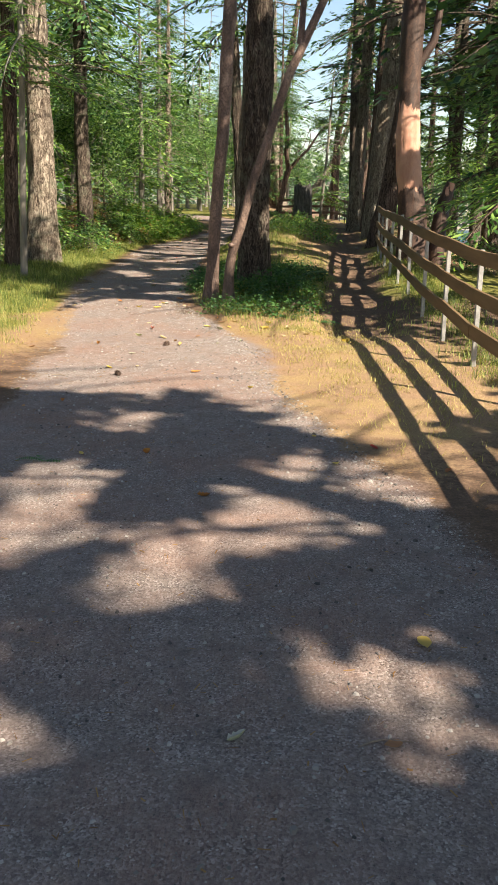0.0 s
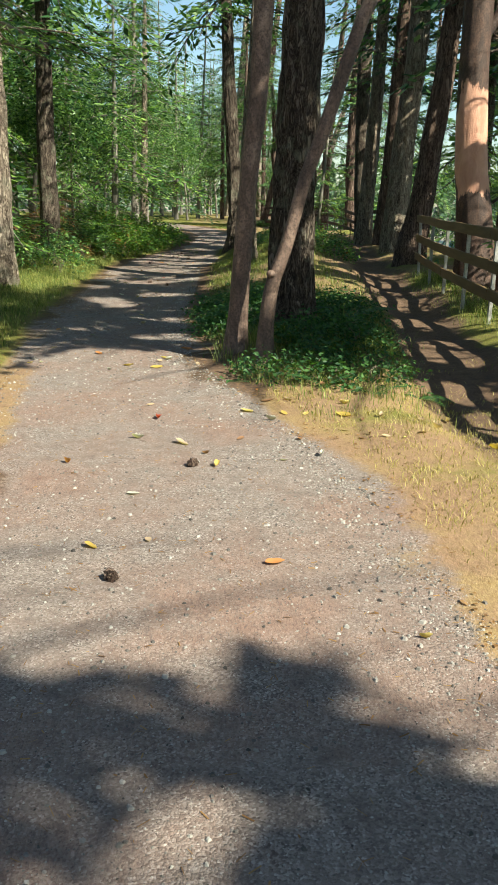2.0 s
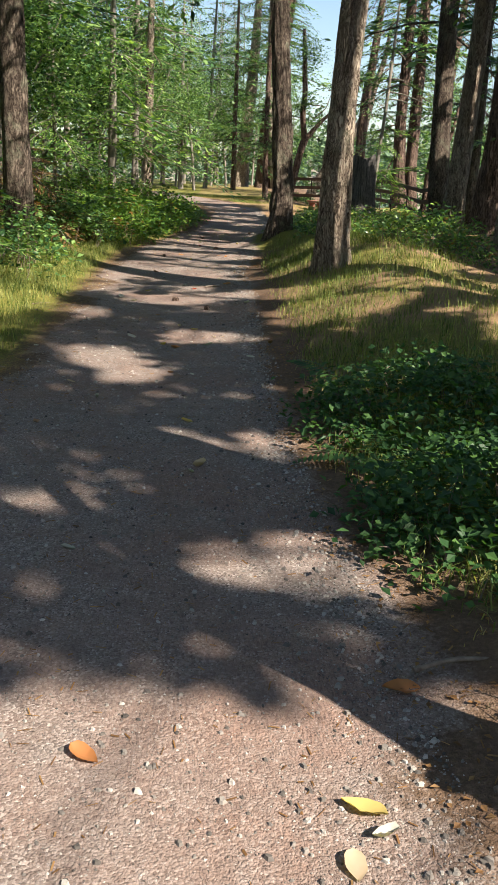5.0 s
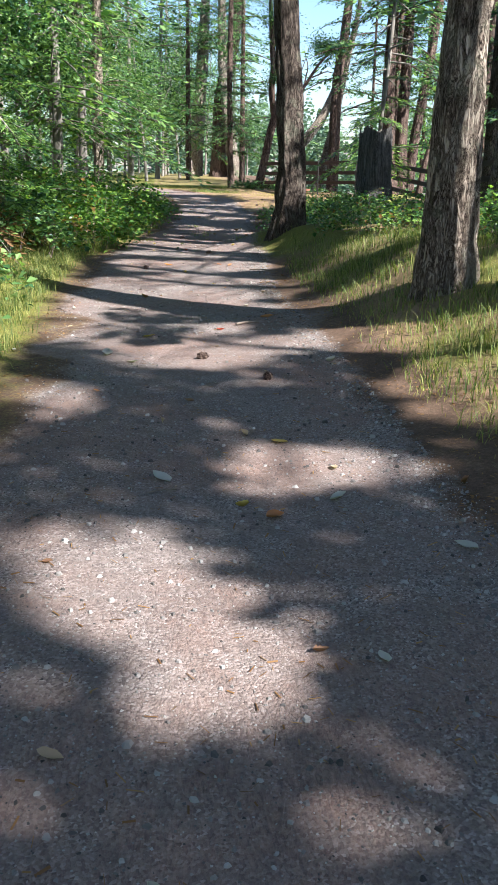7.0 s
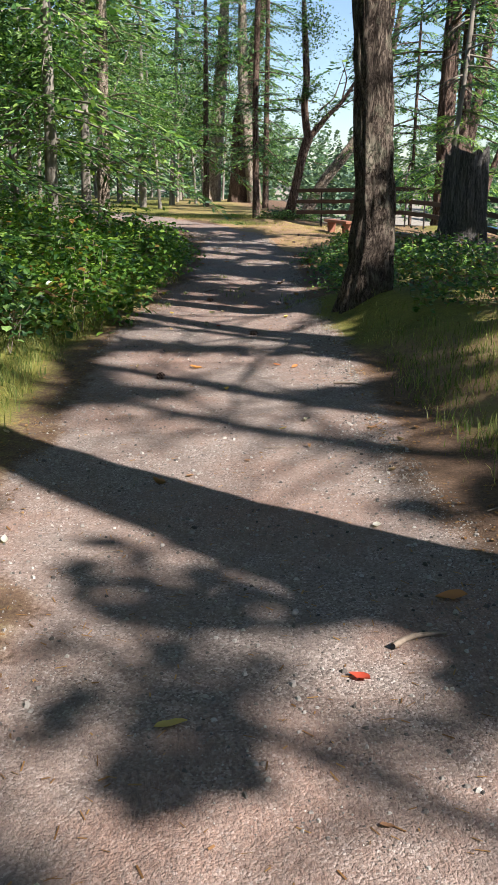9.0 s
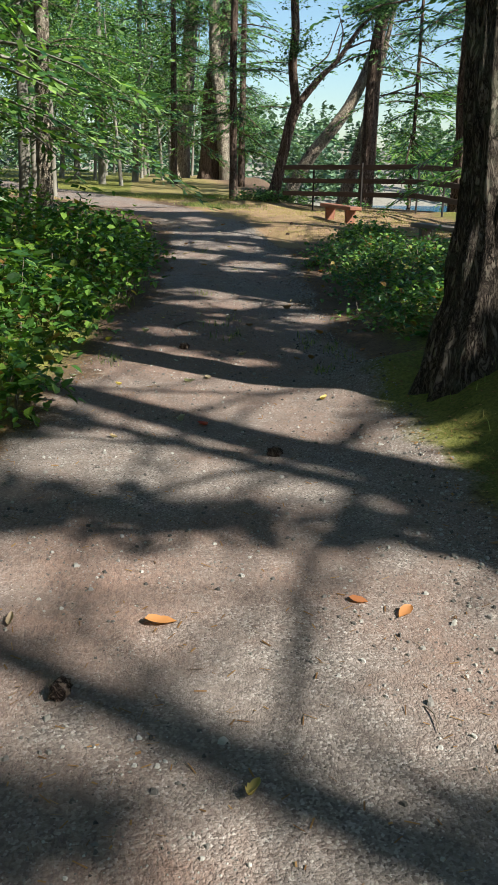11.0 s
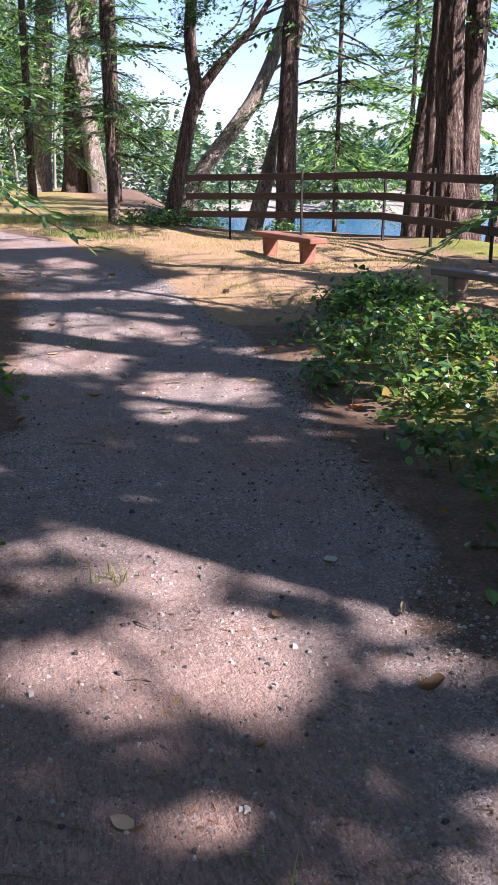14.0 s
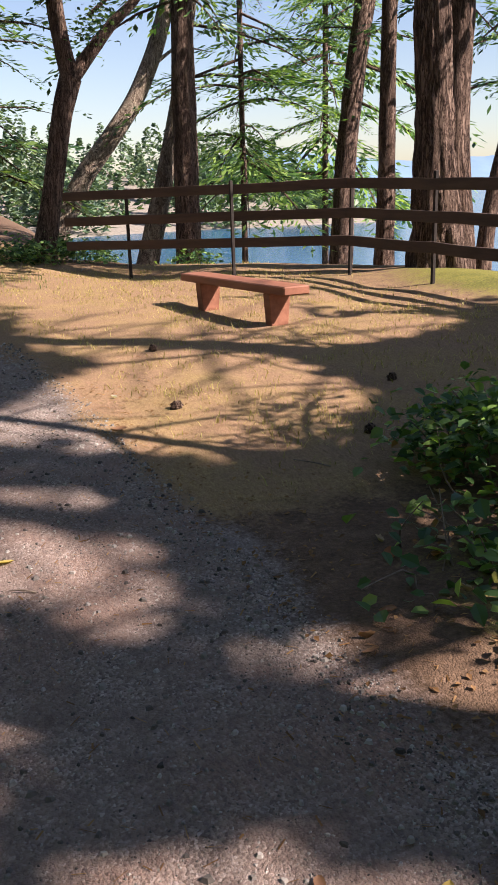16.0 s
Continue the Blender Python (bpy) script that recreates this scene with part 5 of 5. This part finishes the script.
    def path_tufts(x, y):
        return np.clip(sum(np.exp(-(((x - a) / 0.1) ** 2 + ((y - b) / 0.16) ** 2)) for a, b in [(-1.85, 35.35), (-1.75, 36.3), (-1.95, 35.85), (-1.25, 35.1), (-1.0, 34.75), (-1.6, 42.3), (-2.0, 37.9), (-1.3, 33.9), (-2.9, 34.4)]), 0, 1)

    V, F = blades(tufts(60, 7, path_tufts, g, 0.03), 0.08, 0.0026, g, 1.2)
    tagged(part("grass", mesh_np("grass", V, F), GRASS), "small grass tufts growing on the trodden path", "grass", kind="stuff")

    V, F = blades(tufts(22, 7, stalks, g, 0.05), 0.27, 0.0028, g, 1.1)
    tagged(part("tall_grass", mesh_np("tall_grass", V, F), GRASS), "tall bent grass round the madrones' feet", "grass", kind="stuff")


grasses()


def ferns():
    g = np.random.default_rng(31)

    def frond_mesh(length, n):
        V, F = [], []
        for k in range(n):
            t = (k + 0.5) / n
            p = np.array([t * length, 0, 0.55 * length * t - 0.6 * length * t * t])
            L = length * 0.3 * math.sin(math.pi * (0.12 + 0.86 * t)) ** 0.8
            for s in (-1, 1):
                d = np.array([0.35, s, -0.25])
                d = d / np.linalg.norm(d)
                w = np.array([1, -s * 0.3, 0]) * length * 0.42 / n
                i = len(V)
                V += [p, p + d * L * 0.4 + w, p + d * L, p + d * L * 0.4 - w]
                F += [(i, i + 1, i + 2), (i, i + 2, i + 3)]
        return np.array(V), np.array(F)

    fronds = [frond_mesh(0.5, 16), frond_mesh(0.36, 14)]
    for x, y, s, k in [(0.1, 13.0, 0.6, 4), (0.55, 12.75, 0.55, 4), (0.95, 12.9, 0.7, 5), (-0.6, 13.35, 0.45, 4), (-0.15, 17.2, 1.2, 8), (-0.7, 16.6, 1.1, 7), (-0.95, 17.6, 1.0, 7), (-0.35, 15.6, 1.0, 7), (0.6, 16.0, 1.2, 7), (-0.9, 19.3, 1.0, 6), (2.9, 8.7, 0.7, 5), (-0.2, 19.0, 1.1, 7), (-1.3, 1.9, 0.5, 4), (-1.35, 5.9, 0.35, 3)]:
        z = zat(x, y)
        items = []
        for q in range(k):
            v, f = fronds[q % 2]
            m = np.array(Matrix.Rotation(q * 6.283 / k + g.uniform(-0.4, 0.4), 3, "Z") @ Matrix.Rotation(g.uniform(-0.35, 0.15), 3, "Y"))
            items.append((v * s * g.uniform(0.8, 1.2) @ m.T, f))
        ob = part("fern", mesh_np("fern", *join(items)), FERN)
        ob.location = (x, y, z)
        tagged(ob, "green fern with arching fronds beside the path", "fern", "ferns beside the path")


ferns()


# ---- loose things on the ground ----
def litter():
    g = np.random.default_rng(11)
    # stones, joined: small chips as low pyramids, larger ones as rounded lumps
    def scatter(n, lo, hi, corners, ring):
        y = g.uniform(0.6, 47, n)
        u = g.uniform(-0.03, 1.03, n)
        u = np.where(g.uniform(0, 1, n) < 0.3, 1 - np.abs(g.normal(0, 0.09, n)), u)
        x = np.interp(y, PATH_Y, PATH_L) * (1 - u) + np.interp(y, PATH_Y, PATH_R) * u
        keep = vnoise(x * 0.9, y * 0.9, 6.6) + 0.3 * vnoise(x * 4, y * 4, 2.2) > 0.4
        x, y = x[keep], y[keep]
        n = len(x)
        r = lo * (hi / lo) ** g.beta(1.0, 2.6, n)
        th = np.arange(corners) * 2 * np.pi / corners + g.uniform(0, 6.283, (n, 1)) + g.normal(0, 0.2, (n, corners))
        rad = g.uniform(0.7, 1.2, (n, corners))
        flat = g.uniform(0.6, 1.0, (n, 1))
        low = np.stack([np.cos(th) * rad, np.sin(th) * rad * flat, np.full_like(th, -0.25)], -1)
        if ring:
            high = low * np.array([0.62, 0.62, 0]) + np.stack([g.normal(0, 0.07, (n, corners)), g.normal(0, 0.07, (n, corners)), g.uniform(0.3, 0.55, (n, corners))], -1)
            P = np.concatenate([low, high], 1)
            f = [(i, (i + 1) % corners, corners + i) for i in range(corners)] + [((i + 1) % corners, corners + (i + 1) % corners, corners + i) for i in range(corners)]
            f += [(corners, corners + i, corners + i + 1) for i in range(1, corners - 1)]
        else:
            P = np.concatenate([low, np.stack([g.normal(0, 0.2, n), g.normal(0, 0.2, n), g.uniform(0.35, 0.7, n)], -1)[:, None]], 1)
            f = [(i, (i + 1) % corners, corners) for i in range(corners)]
        turn = g.uniform(0, 6.283, n)
        ca, sa = np.cos(turn)[:, None], np.sin(turn)[:, None]
        P = np.stack([P[..., 0] * ca - P[..., 1] * sa, P[..., 0] * sa + P[..., 1] * ca, P[..., 2]], -1) * r[:, None, None]
        P += np.stack([x, y, height(x, y) + r * 0.2], -1)[:, None]
        k = P.shape[1]
        return P.reshape(-1, 3), (np.arange(n)[:, None, None] * k + np.array(f)[None]).reshape(-1, 3)

    V, F = join([scatter(105000, 0.0036, 0.0088, 4, False), scatter(12000, 0.0075, 0.02, 5, True)])
    tagged(part("gravel", mesh_np("gravel", V, F), PEBBLE), "loose grey gravel chips on the path", "gravel", kind="stuff")

    # needles and chips of bark, joined
    n = 16000
    y = g.uniform(1, 52, n)
    u = np.where(g.uniform(0, 1, n) < 0.5, g.uniform(-0.4, 1.4, n), g.beta(0.45, 0.45, n) * 1.2 - 0.1)
    x = np.interp(y, PATH_Y, PATH_L) * (1 - u) + np.interp(y, PATH_Y, PATH_R) * u
    a = g.uniform(0, 6.283, n)
    d = np.stack([np.cos(a), np.sin(a), g.normal(0, 0.12, n)], -1) * g.uniform(0.006, 0.022, n)[:, None]
    w = np.stack([-np.sin(a), np.cos(a), g.normal(0, 0.3, n)], -1) * g.uniform(0.0008, 0.003, n)[:, None]
    p = np.stack([x, y, height(x, y) + 0.004], -1)
    V = np.stack([p - d - w, p + d - w, p + d + w, p - d + w], 1).reshape(-1, 3)
    tagged(part("needle_litter", mesh_np("needle_litter", V, np.arange(4 * n).reshape(-1, 4)), BROWN_NEEDLES), "brown fir needles and bark chips on the ground", "litter", kind="stuff")

    # rotting leaf scraps along the verges, joined
    n = 9000
    y = g.uniform(8, 46, n)
    off = np.abs(g.normal(0.25, 0.45, n))
    right = g.uniform(0, 1, n) < 0.6
    x = np.where(right, np.interp(y, PATH_Y, PATH_R) + off - 0.1, np.interp(y, PATH_Y, PATH_L) - off + 0.1)
    keep = vnoise(x * 1.4, y * 1.4, 7.7) > 0.42
    p = np.stack([x, y, height(x, y) + 0.008], -1)[keep]
    V, F = leaf_cloud(p, 0.024, g, 0.2)
    V[:, 2] = np.maximum(V[:, 2], height(V[:, 0], V[:, 1]) + 0.003)
    tagged(part("leaf_litter", mesh_np("leaf_litter", V, F), BROWN_NEEDLES), "brown rotting leaf scraps along the path's edges", "leaf litter", kind="stuff")

    # fallen leaves
    def leaf_mesh(w, curl, seed):
        q = np.random.default_rng(seed)
        m = 9
        V = []
        for k in range(m):
            t = k / (m - 1)
            h = w * math.sin(math.pi * t ** 0.8) ** 0.8 * (1 + q.normal(0, 0.05))
            c = curl * (t - 0.5) ** 2 + 0.02
            V += [(t - 0.5, -h, c + curl * 0.35 * h / w), (t - 0.5, 0, c - 0.03), (t - 0.5, h, c + curl * 0.35 * h / w * q.uniform(0.5, 1.3))]
        F = []
        for k in range(m - 1):
            F += [(3 * k, 3 * k + 3, 3 * k + 4, 3 * k + 1), (3 * k + 1, 3 * k + 4, 3 * k + 5, 3 * k + 2)]
        return np.array(V), np.array(F)

    shapes = [leaf_mesh(0.24, 0.35, 1), leaf_mesh(0.19, 0.7, 2), leaf_mesh(0.3, 0.2, 3), leaf_mesh(0.16, 1.1, 4)]
    names = ("yellow", "orange", "tan", "pale grey", "brown", "red")
    stock = {(a, b): mesh_np("fallen_leaf", *shapes[a], True) for a in range(4) for b in range(6)}
    placed = [(0.75, 3.42, 0, 0.10, 2), (0.02, 2.75, 3, 0.08, 1), (-1.45, 9.2, 0, 0.09, 0), (-0.55, 9.0, 1, 0.1, 0), (0.9, 6.3, 5, 0.08, 0), (0.6, 5.9, 0, 0.08, 2), (-1.32, 11.9, 5, 0.12, 1), (-1.42, 11.3, 3, 0.11, 1), (-1.1, 11.15, 2, 0.13, 0), (-0.62, 12.2, 0, 0.13, 2), (-0.25, 12.6, 2, 0.1, 0),
              (0.15, 12.05, 0, 0.15, 0), (-2.2, 14.9, 1, 0.11, 0), (-1.45, 14.7, 0, 0.13, 0), (-1.5, 14.5, 2, 0.1, 2), (-1.5, 14.05, 0, 0.14, 2), (-1.8, 14.2, 0, 0.12, 0), (-1.25, 15.25, 1, 0.14, 0), (-2.7, 21.4, 3, 0.12, 2), (-1.95, 21.1, 3, 0.1, 0), (-2.25, 20.9, 1, 0.12, 0), (-2.1, 21.9, 0, 0.09, 2),
              (-1.75, 25.6, 1, 0.12, 0), (-2.2, 25.1, 5, 0.08, 0), (-3.1, 24.2, 3, 0.16, 0), (-2.8, 24.9, 0, 0.1, 2), (-2.6, 30.2, 1, 0.11, 0), (-2.3, 32.6, 5, 0.1, 0)]
    for k in range(150):
        y = g.uniform(1.5, 46)
        s = g.uniform(-0.15, 1.15)
        x = float(np.interp(y, PATH_Y, PATH_L) * (1 - s) + np.interp(y, PATH_Y, PATH_R) * s)
        placed.append((x, y, int(g.choice([0, 1, 2, 3, 4, 4, 2, 3])), g.uniform(0.04, 0.1), int(g.integers(0, 4))))
    for k in range(26):
        placed.append((g.uniform(-0.45, 1.2), g.uniform(11.2, 13.4), int(g.choice([0, 2, 2, 4])), g.uniform(0.05, 0.12), int(g.integers(0, 4))))
    for k in range(24):
        placed.append((g.uniform(-0.3, 1.0), g.uniform(39.5, 42.5), int(g.choice([1, 2, 4, 4])), g.uniform(0.05, 0.1), int(g.integers(0, 4))))
    for x, y, c, size, sh in placed:
        ob = part("fallen_leaf", stock[(sh, c)], LEAF_COLOURS[c])
        ob.matrix_world = pose(x, y, zat(x, y) + 0.006, g.uniform(-12, 12), g.uniform(-12, 12), g.uniform(0, 360)) @ Matrix.Scale(size, 4)
        tagged(ob, "fallen %s leaf lying on the path" % names[c], "leaf", "fallen leaves")

    # sticks and cones
    def stick(x, y, length, turn, r, bend=0.1):
        pts = [(-length / 2, 0, 0, r), (-length * 0.1, bend * length, 0.01, r * 0.9), (length / 2, 0, 0.005, r * 0.5)]
        ob = part("stick", mesh_np("stick", *tube(pts, 8, 7, 0.1, x), True), TWIG)
        ob.matrix_world = pose(x, y, zat(x, y) + r * 0.7, 0, 0, turn)
        tagged(ob, "thin dry fallen stick on the ground", "stick", "fallen sticks")

    for a in [(-2.25, 36.0, 0.3, 55, 0.016, 0.02), (-1.95, 25.3, 0.22, 20, 0.012), (-1.0, 15.35, 0.4, 10, 0.01), (-0.95, 14.75, 0.3, 5, 0.009), (-1.3, 40.2, 0.2, -15, 0.006), (-1.15, 40.9, 0.16, -20, 0.006), (-1.35, 2.9, 0.5, 50, 0.008, 0.2), (0.3, 41.5, 0.35, 15, 0.008), (-1.4, 29.3, 0.35, -35, 0.01), (1.5, 52.6, 0.7, 60, 0.012), (2.2, 43.9, 0.6, 75, 0.008)]:
        stick(*a)
    for k in range(70):
        y = g.uniform(2, 52)
        s = g.uniform(-0.4, 1.5)
        stick(float(np.interp(y, PATH_Y, PATH_L) * (1 - s) + np.interp(y, PATH_Y, PATH_R) * s), y, g.uniform(0.06, 0.22), g.uniform(0, 360), g.uniform(0.002, 0.005), g.uniform(-0.15, 0.15))
    bm = bmesh.new()
    bmesh.ops.create_uvsphere(bm, u_segments=10, v_segments=9, radius=0.03)
    for i, v in enumerate(bm.verts):
        v.co.x *= 1.5
        v.co *= 1 + 0.16 * ((i * 7) % 3 - 1)
    cone = part("fir_cone", bm, RED_BARK)
    cone.matrix_world = pose(-1.95, 32.0, zat(-1.95, 32.0) + 0.02)
    tagged(cone, "small dark brown fir cone on the ground", "fir cone", "fallen fir cones")
    for x, y in [(-1.3, 8.8), (-2.9, 29.8), (-2.4, 24.0), (-2.0, 23.3), (0.1, 44.6), (0.4, 46.0), (1.6, 44.6), (0.9, 43.7), (-1.0, 10.6), (-2.3, 34.9)]:
        copy_thing(cone, pose(x, y, zat(x, y) + 0.02, 0, 0, g.uniform(0, 360)))


litter()


# ---- distance ----
def far_side():
    g = np.random.default_rng(17)
    items = []
    for _ in range(520):
        x, d = g.uniform(-130, 64), g.uniform(5, 60)
        y = 122 + 0.18 * x + d
        if float(far_shore(x, y)) < 3:
            continue
        z = float(height(x, y, False)) - 0.5
        h = g.uniform(4.5, 10.5) * (0.75 if x > 40 else 1)
        m = 160
        t = g.uniform(0, 1, m) ** 1.3
        a = g.uniform(0, 6.283, m)
        r = h * 0.2 * (1 - t) ** 0.75 * g.uniform(0.45, 1.1, m) + 0.1
        p = np.stack([x + r * np.cos(a), y + r * np.sin(a), z + h * (0.05 + 0.95 * t)], -1)
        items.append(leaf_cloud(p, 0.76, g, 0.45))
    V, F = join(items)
    tagged(part("far_woods", mesh_np("far_woods", V, F), HAZED_WOODS), "green conifer woods on the far shore, paled by painted haze", "woods", kind="stuff")
    # ridge of far hills, its haze held in the material's blue
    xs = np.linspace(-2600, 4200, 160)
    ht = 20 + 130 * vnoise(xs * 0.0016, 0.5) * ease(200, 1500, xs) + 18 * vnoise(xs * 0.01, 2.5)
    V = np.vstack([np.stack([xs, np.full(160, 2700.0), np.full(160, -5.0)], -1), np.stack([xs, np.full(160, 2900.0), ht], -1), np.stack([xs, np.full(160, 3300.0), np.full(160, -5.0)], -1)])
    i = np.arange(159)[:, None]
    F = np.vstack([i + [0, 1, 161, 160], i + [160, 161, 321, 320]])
    tagged(part("backdrop", mesh_np("backdrop", V, F, True), HAZED_HILL), "hills across the sea with haze painted in as blue", "hills", kind="structure")


far_side()
